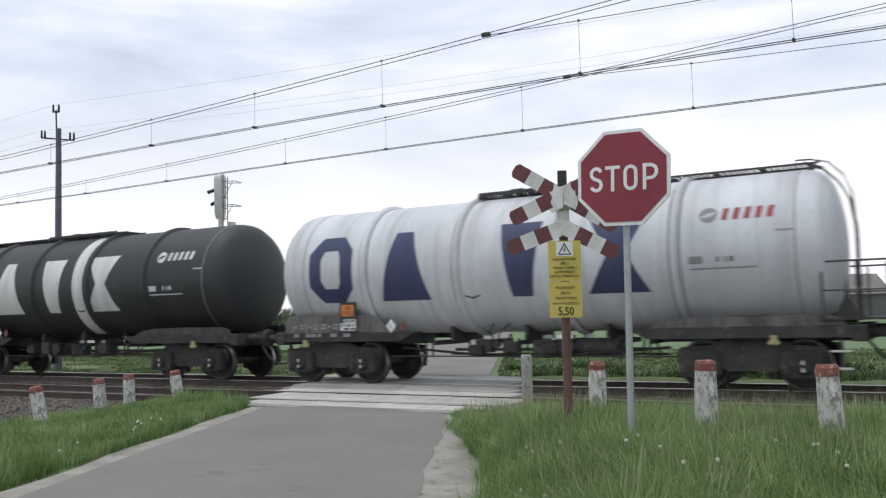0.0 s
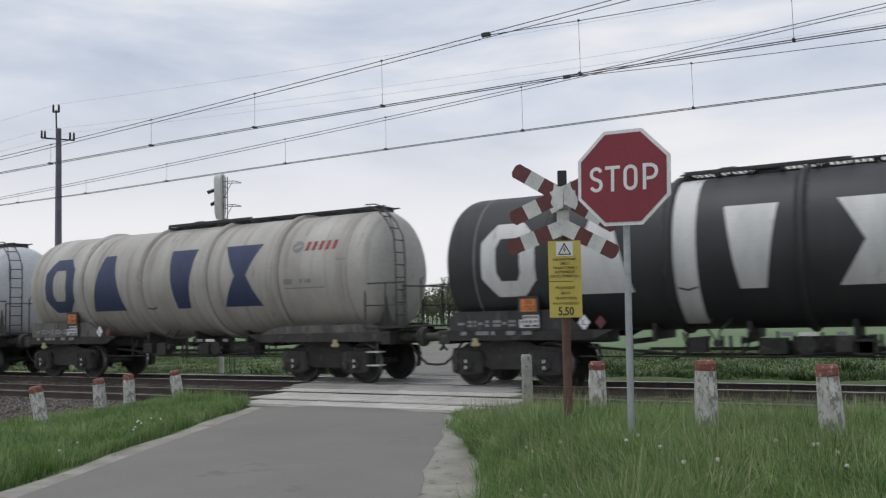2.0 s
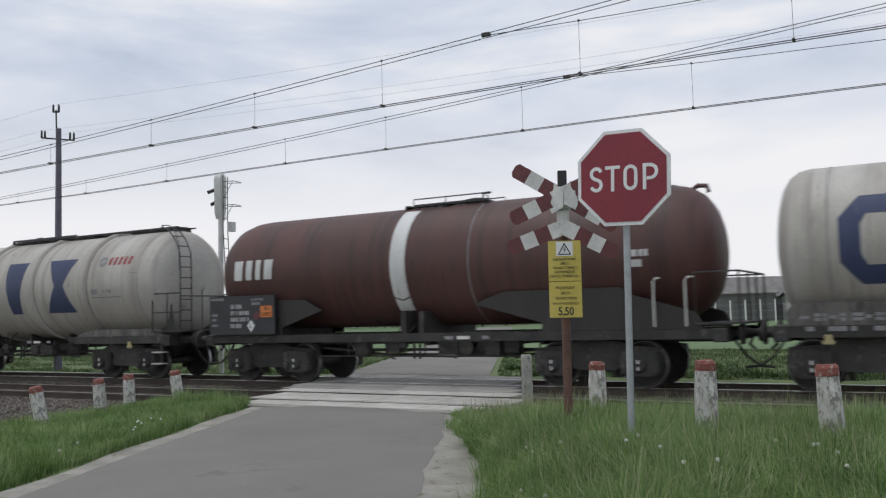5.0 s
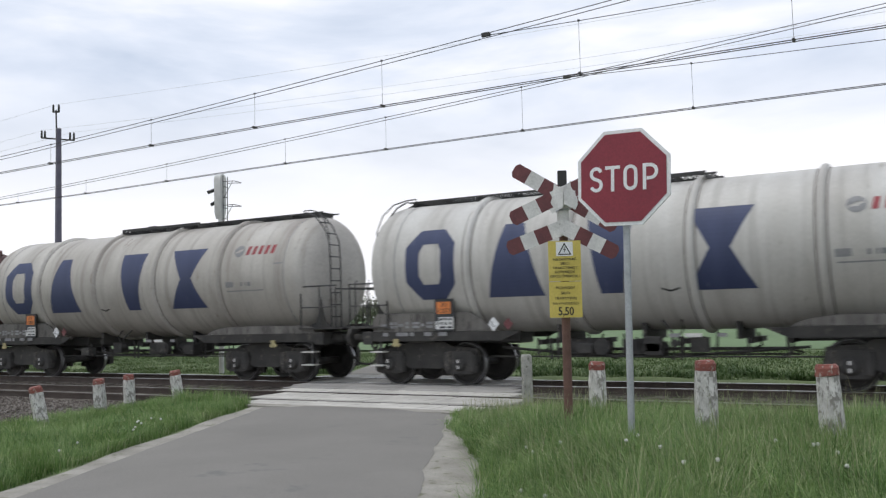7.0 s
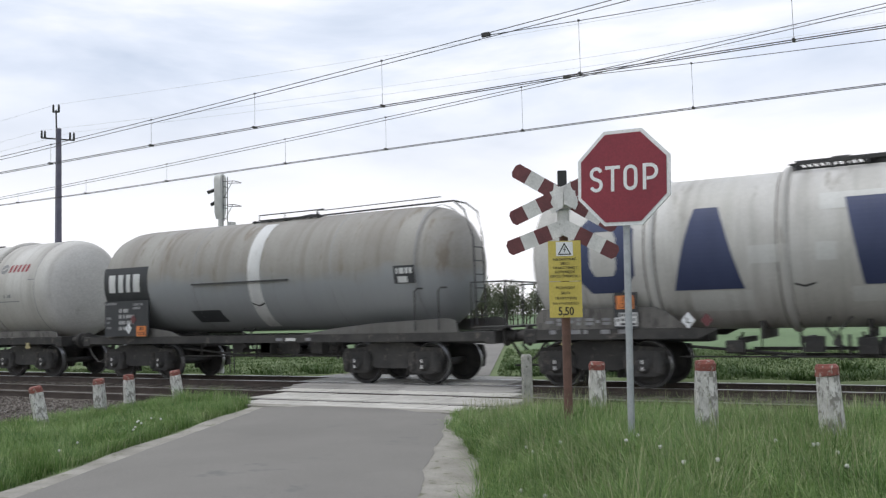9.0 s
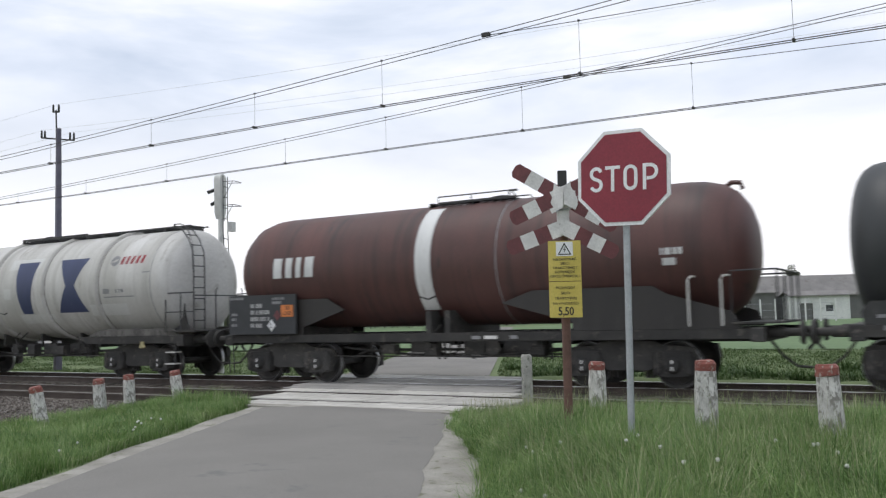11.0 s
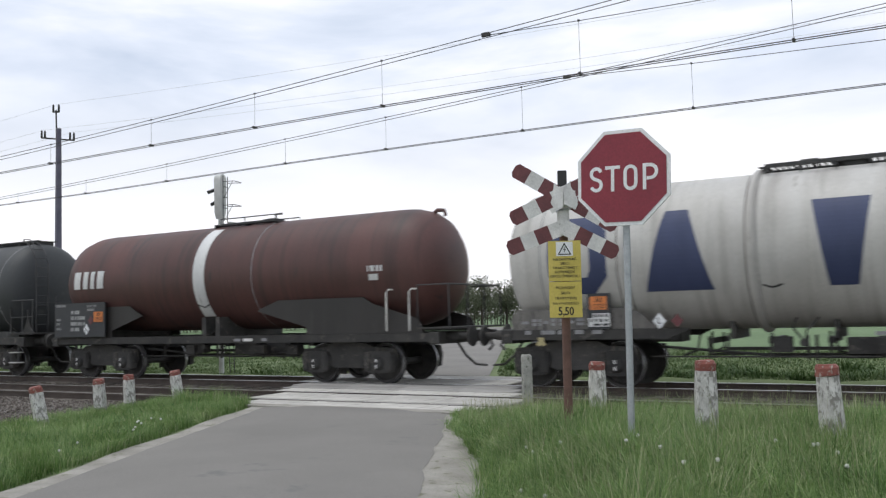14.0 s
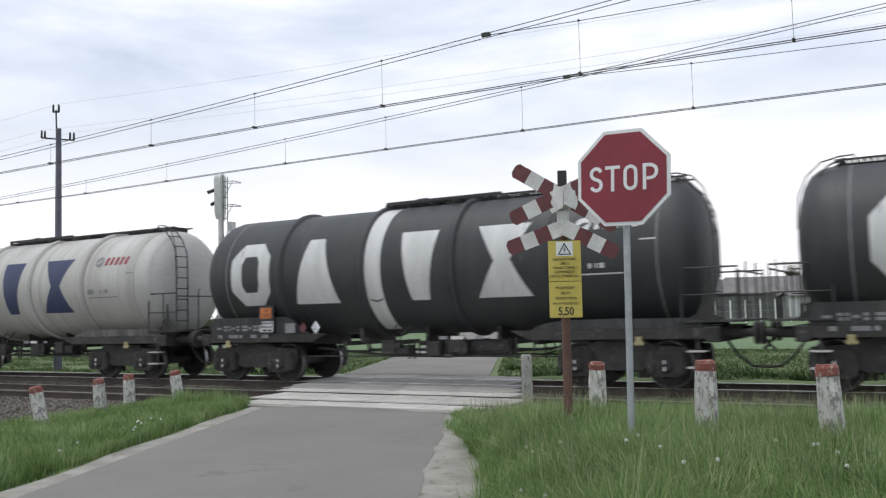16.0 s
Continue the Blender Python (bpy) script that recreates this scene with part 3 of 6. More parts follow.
def bogie_frame():
    s = Shape()
    for y in (-1.0, 1.0):
        ring = [(-1.34, 0.52), (-1.28, 0.80), (-0.70, 0.84), (-0.5, 0.93), (0.5, 0.93), (0.70, 0.84), (1.28, 0.80), (1.34, 0.52), (1.26, 0.40), (0.62, 0.46), (0.40, 0.36), (-0.40, 0.36), (-0.62, 0.46), (-1.26, 0.40)]
        s.slab(ring, y - 0.06, y + 0.06)
        for xa in (-0.42, -0.3, 0.3, 0.42):
            s.slab([(xa - 0.04, 0.20), (xa + 0.04, 0.20), (xa + 0.05, 0.78), (xa - 0.05, 0.78)], y * 0.78 - 0.05, y * 0.78 + 0.05)
    s.box(-0.30, 0.30, -1.0, 1.0, 0.42, 0.90, 0.06)
    s.lathe([(0.80, 0.26), (1.0, 0.26)], "z", (0, 0, 0), 14)
    return s.mesh("bogie_frame", BLACKIRON, 35)


def axle_box():
    """Bearing housing between two coil springs, its cover towards -y."""
    s = Shape().slab([(-0.36, 0.29), (-0.20, 0.25), (0.20, 0.25), (0.36, 0.29), (0.40, 0.62), (0.30, 0.74), (-0.30, 0.74), (-0.40, 0.62)], -0.08, 0.08)
    s.lathe([(-0.17, 0.05), (-0.16, 0.11), (-0.11, 0.145), (-0.07, 0.16)], "y", (0, 0, 0.46), 16)
    for dx in (-0.29, 0.29):
        s.lathe([(0.32, 0.076), (0.36, 0.085), (0.42, 0.076), (0.48, 0.085), (0.54, 0.076), (0.60, 0.085), (0.66, 0.076), (0.72, 0.085)], "z", (dx, -0.06, 0), 10)
    return s.mesh("axle_box", BLACKIRON, 35)


BOGIE = bogie_frame()
AXLEBOX = axle_box()
MARK = Shape().slab([(-0.018, -0.035), (0.018, -0.035), (0.018, 0.035), (-0.018, 0.035)], -0.004, 0.004).mesh("paint_mark", DIRTYWHITE)
PIVOTS = (-4.95, 4.5)


def running_gear(w, pivots=PIVOTS):
    """Bogies, wheelsets, buffers and brake gear of one wagon; gives back the wheelsets."""
    turning = []
    for px in pivots:
        bo = tagged(share("bogie", BOGIE, w, pose(px, 0, 0)), "black grimy two-axle bogie frame")
        for dx in (-0.9, 0.9):
            box = share("axle_box", AXLEBOX, bo, pose(dx, -1.05, 0))
            share("axle_box", AXLEBOX, bo, pose(dx, 1.05, 0, 0, 0, 180))
            for z in (0.40, 0.53):
                share("paint_mark", MARK, box, pose(0, -0.172, z))
        for dx in (-0.9, 0.9):
            ax = share("wheelset", WHEELS[0], w, pose(px + dx, 0, 0.46))
            for y, flip in ((-0.75, 0), (0.75, 180)):
                wh = share("wheel", WHEELS[1], ax, pose(0, y, 0, 0, 0, flip))
                share("tread", WHEELS[2], ax, pose(0, y, 0, 0, 0, flip))
            turning.append(ax)
    for sx in (-1, 1):
        for y in (-0.875, 0.875):
            s = Shape().lathe([(6.40 * sx, 0.10), (6.75 * sx, 0.10), (6.76 * sx, 0.075), (7.0 * sx, 0.075), (7.01 * sx, 0.20), (7.05 * sx, 0.225), (7.07 * sx, 0.225), (7.09 * sx, 0.15)], "x", (0, y, 1.06), 18)
            part("buffer", s, BLACKIRON, w, smooth=35)
        s = Shape().box(6.45 * sx, 6.9 * sx, -0.05, 0.05, 0.98, 1.1)
        s.tube([(6.85 * sx, 0, 1.04), (7.02 * sx, 0, 0.98), (7.1 * sx, 0, 0.82), (7.0 * sx, 0, 0.72)], 0.035, 6)
        part("coupling_hook", s, BLACKIRON, w, smooth=40)
        s = Shape().tube([(6.4 * sx, -0.35, 0.9), (6.6 * sx, -0.36, 0.62), (6.85 * sx, -0.36, 0.42), (7.12 * sx, -0.34, 0.40)], 0.028, 6)
        part("brake_hose", s, BLACKIRON, w, smooth=60)
    return turning


def brake_gear(w, flip=1):
    s = Shape()
    s.lathe([(-0.5, 0.05), (-0.48, 0.2), (0.42, 0.2), (0.5, 0.12)], "x", (1.4 * flip, -0.35, 0.78), 14)
    s.lathe([(-0.35, 0.05), (-0.33, 0.15), (0.35, 0.15), (0.4, 0.05)], "x", (0.3 * flip, 0.3, 0.72), 12)
    s.box(-2.2, 2.4, -0.06, 0.06, 0.70, 0.76)
    s.tube([(-3.4, -0.9, 0.62), (3.4, -0.9, 0.62)], 0.018, 6)
    s.tube([(-2.6, 0.5, 0.60), (2.6, 0.5, 0.60)], 0.022, 6)
    for x in (-2.3, -1.2, -0.2, 0.7, 1.9, 2.6):
        s.tube([(x, -0.9, 1.0), (x, -0.9, 0.6)], 0.022, 5)
        s.box(x - 0.05, x + 0.05, -0.8, 0.7, 0.86, 0.96)
    s.box(0.3 * flip - 0.25, 0.3 * flip + 0.25, -0.75, -0.45, 0.66, 0.95)
    s.box(-1.0 * flip - 0.16, -1.0 * flip + 0.16, -0.95, -0.7, 0.70, 0.98)
    s.lathe([(-1.02, 0.03), (-1.02, 0.17), (-0.99, 0.17), (-0.99, 0.03)], "y", (0.9 * flip, 0, 0.82), 14)
    for x in (-0.6, -0.45, 1.95, 2.1):
        s.tube([(x * flip, -0.7, 1.0), (x * flip, -0.7, 0.55)], 0.03, 5)
    part("brake_gear", s, BLACKIRON, w, smooth=40)
    rnd = random.Random(int(abs(w.matrix_basis.translation.x) * 10))
    s = Shape()
    for k in range(9):
        x = rnd.uniform(-2.9, 2.9)
        z = rnd.uniform(0.52, 0.72)
        y = rnd.uniform(-0.95, 0.6)
        s.tube([(x, y, 1.05), (x + rnd.uniform(-0.1, 0.1), y, z + 0.1), (x + rnd.uniform(-0.35, 0.35), y, z)], 0.024, 5)
    s.tube([(-3.3, -0.55, 0.80), (-1.1, -0.6, 0.62), (0.4, -0.6, 0.60), (2.9, -0.5, 0.78)], 0.03, 6)
    part("brake_rigging", s, BLACKIRON, w, smooth=40)
    for x, wd in ((0.55, 0.2), (0.85, 0.3), (1.45, 0.16)):
        part("brake_plate", Shape().slab([(x, 1.0), (x + wd, 1.0), (x + wd, 1.07), (x, 1.07)], -1.312, -1.303), GREYPRINT if wd < 0.25 else DIRTYWHITE, w, "small inscription plate")
    for k in range(3):
        x, z = rnd.uniform(-2.4, 2.4), rnd.uniform(0.62, 0.7)
        part("valve_box", Shape().box(x - 0.16, x + 0.16, -1.05, -0.8, z, z + rnd.uniform(0.2, 0.34), 0.03), BLACKIRON, w)
    s = Shape().tube([(-0.72 * flip, -1.0, 1.32), (-0.78 * flip, -1.12, 1.15), (-0.6 * flip, -1.12, 0.9)], 0.02, 6)
    s.tube([(-0.35 * flip, -1.0, 1.32), (-0.55 * flip, -1.12, 1.1), (-0.58 * flip, -1.12, 0.92)], 0.02, 6)
    s.lathe([(-0.08, 0.07), (0.08, 0.07)], "y", (-0.6 * flip, -1.12, 0.88), 10)
    part("drain_valve", s, BLACKIRON, w, smooth=40)


def ladder(shape, x, y, z0, z1, half=0.2, lean=0.0, r=0.016):
    for dy in (-half, half):
        shape.tube([(x, y + dy, z0), (x + lean, y + dy, z1)], r, 6)
    n = int((z1 - z0) / 0.3)
    for i in range(1, n):
        k = i / n
        shape.tube([(x + lean * k, y - half, z0 + (z1 - z0) * k), (x + lean * k, y + half, z0 + (z1 - z0) * k)], r * 0.8, 5)


def hazard_plates(w, x, z, y=-1.33):
    bd = part("number_board", Shape().slab([(x - 0.23, z - 0.5), (x + 0.23, z - 0.5), (x + 0.23, z + 0.19), (x - 0.23, z + 0.19)], y, y + 0.02), PANELDARK, w)
    part("hazard_plate", Shape().slab([(x - 0.17, z - 0.13), (x + 0.17, z - 0.13), (x + 0.17, z + 0.13), (x - 0.17, z + 0.13)], y - 0.008, y - 0.003), ORANGE, bd, "orange hazard number plate")
    letters("30", 0.13, INK, bd, pose(x, y - 0.011, z + 0.06), 0.15)
    letters("1202", 0.13, INK, bd, pose(x, y - 0.011, z - 0.065), 0.26)
    grid = part("number_grid", Shape().slab([(x - 0.21, z - 0.46), (x + 0.23, z - 0.46), (x + 0.23, z - 0.20), (x - 0.12, z - 0.20), (x - 0.12, z - 0.29), (x - 0.21, z - 0.29)], y - 0.008, y - 0.003), WHITEPAINT, bd, "white table of small figures")
    for k, (a, b, c, d) in enumerate(((-0.09, -0.04, -0.27, -0.22), (-0.01, 0.03, -0.27, -0.22), (0.06, 0.10, -0.27, -0.22), (0.14, 0.19, -0.27, -0.22), (-0.17, -0.13, -0.37, -0.31), (-0.08, -0.03, -0.36, -0.31), (0.02, 0.07, -0.37, -0.31), (0.13, 0.18, -0.36, -0.31), (-0.10, 0.04, -0.44, -0.40), (0.08, 0.20, -0.44, -0.40))):
        part("inscription", Shape().slab([(x + a, z + c), (x + b, z + c), (x + b, z + d), (x + a, z + d)], y - 0.012, y - 0.0085), PANELDARK, grid)


def diamond(w, x, z, y, r, material, letter=False):
    p = part("label_diamond", Shape().slab([(x, z - r), (x + r * .82, z), (x, z + r), (x - r * .82, z)], y, y + 0.006), material, w)
    if letter:
        letters("L", r * 1.1, INK, p, pose(x, y - 0.006, z), r * 0.5)


def lettered_wagon(x0, skin, body_label, figures, small, flip=1, emblem=None, swap=False):
    """Four-axle tank wagon with hoops, four large painted figures and a ladder at one end."""
    w = thing("tank_wagon", pose(x0, FAR, 0), body_label, "tank wagon", "wagons of the train")
    R, zc = 1.485, 2.60

    def on_tank(shape, quads, R, zc, lift=0.006):
        return wrap_tank(shape, [tuple((u, v + 0.078) for u, v in q) for q in quads], R, zc, lift)
    half = [(5.62, R), (5.80, 0.975 * R), (5.95, 0.908 * R), (6.06, 0.794 * R), (6.14, 0.624 * R), (6.20, 0.411 * R), (6.23, 0.2 * R), (6.24, 0.02)]
    prof = [(-d - 0.2, r) for d, r in half[::-1]] + [(d - 0.1, r) for d, r in half]
    tank = part("tank", Shape().lathe(prof, "x", (0, 0, zc), 72), skin, w, smooth=35)
    for u in ((-3.75, -1.36, 0.98, 3.30) if flip > 0 else (-3.64, -1.38, 1.05, 3.30)):
        s = Shape().lathe([(u + d, R + h) for d, h in ((-0.085, -0.01), (-0.06, 0.055), (-0.03, 0.08), (0.03, 0.08), (0.06, 0.055), (0.085, -0.01))], "x", (0, 0, zc), 72)
        s.f = s.f[:-2]
        part("hoop", s, skin, tank, smooth=50)
        # dark rings beside the hoop paint its shadow line over the dirty joint
        for d in (-0.10, 0.10):
            s = Shape().lathe([(u + d - 0.024, R - 0.004), (u + d, R + 0.006), (u + d + 0.024, R - 0.004)], "x", (0, 0, zc), 72)
            s.f = s.f[:-2]
            part("hoop_weld", s, BLACKIRON if figures is WHITEPAINT else HOOPEDGE, tank, "dark line of dirt and painted shade along the hoop")
    for u in (-5.45, 5.42):
        s = Shape().lathe([(u - 0.02, R - 0.004), (u, R + 0.008), (u + 0.02, R - 0.004)], "x", (0, 0, zc), 72)
        s.f = s.f[:-2]
        part("weld_seam", s, GREYPRINT, tank, smooth=50)
    # painted figures
    ring, wedge, pillar, cross = big_marks()
    posn = (-5.28, -3.33, -0.38, 1.55) if flip > 0 else (-5.16, -3.20, -1.02, 0.95)
    H0, H1 = -0.845, 0.74
    for quads, u, wd in zip((ring, wedge, pillar, cross), posn, (1.22, 1.27, 1.03, 1.25)):
        s = on_tank(Shape(), [[(u + a * wd, H0 + b * (H1 - H0)) for a, b in q] for q in quads], R, zc)
        part("painted_figure", s, figures, tank)
    us = 3.76 if flip > 0 else 3.70
    lz = 0.575
    em = emblem or small
    for k in range(5):
        u = us + 0.40 + k * 0.197
        part("painted_bar", on_tank(Shape(), [rect(u, lz - 0.12, u + 0.105, lz + 0.12, 0.04)], R, zc), em, tank)
    s = Shape()
    for k in range(10):
        a0, a1 = k * math.tau / 10, (k + 1) * math.tau / 10
        ri = 0.05 if k % 5 else 0.12
        on_tank(s, [[(us + 0.17 + ri * math.cos(a0), lz + ri * math.sin(a0)), (us + 0.17 + ri * math.cos(a1), lz + ri * math.sin(a1)), (us + 0.17 + 0.165 * math.cos(a1), lz + 0.165 * math.sin(a1)), (us + 0.17 + 0.165 * math.cos(a0), lz + 0.165 * math.sin(a0))]], R, zc)
    part("painted_emblem", s, small, tank)
    pr = GREYPRINT if figures is BLUE else WHITEPAINT
    for q in [rect(us - 0.20, -0.34, us + 0.06, -0.20), rect(us + 0.30, -0.32, us + 0.36, -0.22), rect(us + 0.44, -0.32, us + 0.48, -0.22), rect(us + 0.52, -0.32, us + 0.62, -0.22), rect(us - 0.18, -0.45, us + 1.0, -0.42), rect(5.1, 0.18, 5.4, 0.21)]:
        part("small_print", on_tank(Shape(), [q], R, zc, 0.004), pr, tank)
    # pale stripe with a black tick
    us = -1.27 if flip > 0 else 0.40
    n = [rect(us, v, us + 0.44, v + 0.1) for v in np.arange(-1.80, 1.75, 0.1)]
    part("stripe", on_tank(Shape(), n, R, zc, 0.004), WHITEPAINT if figures is WHITEPAINT else skin, tank)
    s = on_tank(Shape(), [((us + 0.05, -0.80), (us + 0.22, -0.86), (us + 0.22, -0.82), (us + 0.05, -0.76)), ((us + 0.22, -0.86), (us + 0.40, -0.80), (us + 0.40, -0.76), (us + 0.22, -0.82))], R, zc, 0.008)
    part("stripe_tick", s, INK, tank)
    # walkway and dome gear on top
    xa, xb = (-1.35, 5.75) if flip > 0 else (-5.75, 1.35)
    s = Shape()
    s.box(xa, xb, -0.34, -0.30, 4.150, 4.185)
    s.box(xa, xb, 0.30, 0.34, 4.150, 4.185)
    for k in range(int((xb - xa) / 0.11)):
        s.box(xa + 0.02 + k * 0.11, xa + 0.08 + k * 0.11, -0.32, 0.32, 4.165, 4.178)
    for x in np.arange(xa + 0.1, xb, 0.85):
        s.box(x, x + 0.05, -0.30, 0.30, 4.0, 4.155)
    part("walkway", s, RAILING, w, "dark grated roof walkway")
    c = (xa + xb) / 2 - 1.9 * flip
    for y in (-0.62, 0.57):
        part("platform_rail", Shape().box(c - 1.5, c + 1.5, y, y + 0.05, 4.125, 4.185), RAILING, w)
    for x in np.arange(c - 1.5, c + 1.51, 0.6):
        part("platform_bearer", Shape().box(x - 0.02, x + 0.02, -0.615, 0.615, 4.055, 4.128), RAILING, w)
    part("manhole", Shape().lathe([(4.0, 0.30), (4.215, 0.30), (4.245, 0.24), (4.255, 0.05)], "z", (c, 0, 0), 18), RAILING, w, smooth=40)
    part("valve_lever", Shape().tube([(c - 0.9, -0.2, 4.105), (c - 0.9, -0.2, 4.245), (c - 0.6, -0.2, 4.245)], 0.03, 6), RAILING, w, smooth=40)
    part("vent_pipe", Shape().tube([(c + 0.7, 0.1, 4.0), (c + 0.7, 0.1, 4.255)], 0.045, 8), RAILING, w, smooth=40)
    # ladder end
    e = 6.24 * flip
    s = Shape()
    path = [(0.10, 1.25), (0.10, 2.9), (0.03, 3.4), (-0.16, 3.75), (-0.42, 4.02), (-0.7, 4.14)]
    slide = lambda z: -0.62 + 0.12 * max(0.0, z - 2.9) / 1.4
    for dy in (-0.2, 0.2):
        s.tube([(e + a * flip, slide(z) + dy, z) for a, z in path], 0.019, 6)
    for z in np.arange(1.55, 4.05, 0.29):
        a = float(np.interp(z, [q[1] for q in path], [q[0] for q in path]))
        s.tube([(e + a * flip, slide(z) - 0.2, z), (e + a * flip, slide(z) + 0.2, z)], 0.015, 5)
    s.tube([(e + 0.12 * flip, -0.86, 2.9), (e + 0.08 * flip, -0.84, 3.5), (e - 0.06 * flip, -0.8, 3.85), (e - 0.30 * flip, -0.7, 4.10), (e - 0.6 * flip, -0.6, 4.19), (e - 0.85 * flip, -0.6, 4.20), (e - 0.87 * flip, -0.6, 4.12)], 0.016, 6)
    part("end_ladder", s, RAILING, w, smooth=50)
    s = Shape()
    s.box(min(e - 0.5 * flip, e + 0.62 * flip), max(e - 0.5 * flip, e + 0.62 * flip), -1.3, 1.3, 1.265, 1.30)
    part("end_platform", s, BLACKIRON, w)
    s = Shape()
    for y in (-1.28, 1.28):
        s.tube([(e - 0.45 * flip, y, 1.26), (e - 0.45 * flip, y, 2.22), (e - 0.40 * flip, y, 2.28), (e + 0.6 * flip, y, 2.28), (e + 0.58 * flip, y, 2.22), (e + 0.58 * flip, y, 1.26)], 0.02, 6)
        s.tube([(e - 0.45 * flip, y, 1.78), (e + 0.58 * flip, y, 1.78)], 0.015, 6)
        s.tube([(e + 0.1 * flip, y, 1.26), (e + 0.1 * flip, y, 2.28)], 0.018, 6)
    for y in (-0.5, 0.5):
        s.tube([(e + 0.58 * flip, y, 1.26), (e + 0.58 * flip, y, 2.35), (e + 0.6 * flip, y * 0.9, 2.4)], 0.018, 6)
    s.tube([(e + 0.58 * flip, -1.28, 2.2), (e + 0.58 * flip, 1.28, 2.2)], 0.018, 6)
    part("platform_railing", s, RAILING, w, smooth=50)
    fin = [(5.70, 1.30), (5.98, 1.42), (6.10, 1.66), (6.15, 2.02), (6.20, 1.66), (6.28, 1.44), (6.46, 1.30)]
    part("end_stay", Shape().slab([(x * flip, z) for x, z in fin], -0.98, -0.94), BLACKIRON, w, "dark pointed stay at the tank end")
    for z in (0.42, 0.72):
        part("step", Shape().box(e - 0.2 * flip - 0.17, e - 0.2 * flip + 0.17, -1.38, -1.12, z, z + 0.03), RAILPALE, w, "pale worn step")
    part("step_hanger", Shape().box(e - 0.2 * flip - 0.03, e - 0.2 * flip + 0.03, -1.20, -1.17, 0.42, 1.2), RAILING, w)
    underframe(w, SKIRTDARK if figures is WHITEPAINT else SKIRTPALE)
    hazard_plates(w, -4.30, 1.68)
    xl, xr = (-2.76, -3.14) if swap else (-3.10, -2.76)
    diamond(w, xl, 1.31, -1.36, 0.155, SIGNWHITE, True)
    diamond(w, xr, 1.31, -1.36, 0.135, DIRTYRED)
    if swap:
        part("label_plate", Shape().slab([(-3.68, 1.19), (-3.38, 1.19), (-3.38, 1.42), (-3.68, 1.42)], -1.36, -1.354), GREYPRINT, w, "blank grey label plate")
    s = Shape()
    for k, wd in enumerate((0.22, 0.5, 0.14, 0.3, 0.34)):
        s = Shape().slab([(-5.9 + k * 0.36, 1.08), (-5.9 + k * 0.36 + wd * 0.6, 1.08), (-5.9 + k * 0.36 + wd * 0.6, 1.16), (-5.9 + k * 0.36, 1.16)], -1.310, -1.301)
        part("inscription", s, GREYPRINT, w)
    brake_gear(w, flip)
    return w, running_gear(w)


def frame_parts(w, z0, z1, pivots=PIVOTS, spans=((-6.22, 6.22),)):
    for xa, xb in spans:
        for y in (-1.30, 1.16):
            s = Shape().prism([(y, z0), (y + 0.14, z0), (y + 0.14, z0 + 0.03), (y + 0.03, z0 + 0.04), (y + 0.03, z1 - 0.04), (y + 0.14, z1 - 0.03), (y + 0.14, z1), (y, z1)], xa, xb)
            part("side_sill", s, BLACKIRON, w)
        part("centre_sill", Shape().box(xa + 0.02, xb - 0.02, -0.35, 0.35, 0.88, z1 - 0.01, 0.04), BLACKIRON, w)
    for x in (-6.44, 6.22):
        part("headstock", Shape().box(x, x + 0.24, -1.315, 1.315, 0.90, z1 + 0.02, 0.02), BLACKIRON, w)
    for x in pivots:
        part("bolster", Shape().box(x - 0.3, x + 0.3, -1.2, 1.2, 0.93, z1 + 0.2, 0.03), BLACKIRON, w)


def underframe(w, skirt):
    frame_parts(w, 0.97, 1.17, PIVOTS, ((-6.22, -2.95), (2.65, 6.22)))
    near_end = [(-6.20, 1.175), (-6.24, 1.40), (-6.10, 1.58), (-3.75, 1.58), (-3.50, 1.46), (-3.30, 1.28), (-3.05, 1.175)]
    far_end = [(2.70, 1.175), (2.80, 1.24), (3.05, 1.31), (3.45, 1.36), (5.85, 1.36), (6.10, 1.30), (6.15, 1.175)]
    for ring in (near_end, far_end):
        for y in (-1.235, 1.195):
            part("saddle_plate", Shape().slab(ring, y, y + 0.04), skirt, w, "grimy saddle plate under the tank")
    for k, (a, b) in enumerate(((0.0, 0.16), (0.24, 0.34), (0.38, 0.44), (0.48, 0.60), (0.66, 0.74), (0.84, 1.02), (1.06, 1.14), (1.20, 1.36))):
        for z in ((1.36, 1.28) if k % 3 else (1.32,)):
            part("inscription", Shape().slab([(-6.0 + a, z - 0.028), (-6.0 + b, z - 0.028), (-6.0 + b, z + 0.028), (-6.0 + a, z + 0.028)], -1.243, -1.237), GREYPRINT, w)
    for sx, xe in ((1, -2.95), (-1, 2.65)):
        for y in (-1.29, 1.17):
            part("sill_gusset", Shape().slab([(xe, 0.975), (xe, 1.165), (xe + sx * 0.42, 1.165)], y, y + 0.03), BLACKIRON, w)
    for x in (-1.9, -0.1, 1.7):
        part("gear_hanger", Shape().box(x - 0.04, x + 0.04, -0.72, 0.72, 0.94, 1.27), BLACKIRON, w)
    for x in (-5.6, 4.9):
        s = Shape().slab([(x, 1.02), (x + 0.12, 1.02), (x + 0.12, 0.94), (x + 0.17, 0.88), (x + 0.1, 0.84), (x + 0.06, 0.88), (x + 0.02, 0.84), (x - 0.05, 0.88), (x, 0.94)], -1.345, -1.31)
        part("rope_hook", s, WARNYELLOW, w, "yellow rope hook")


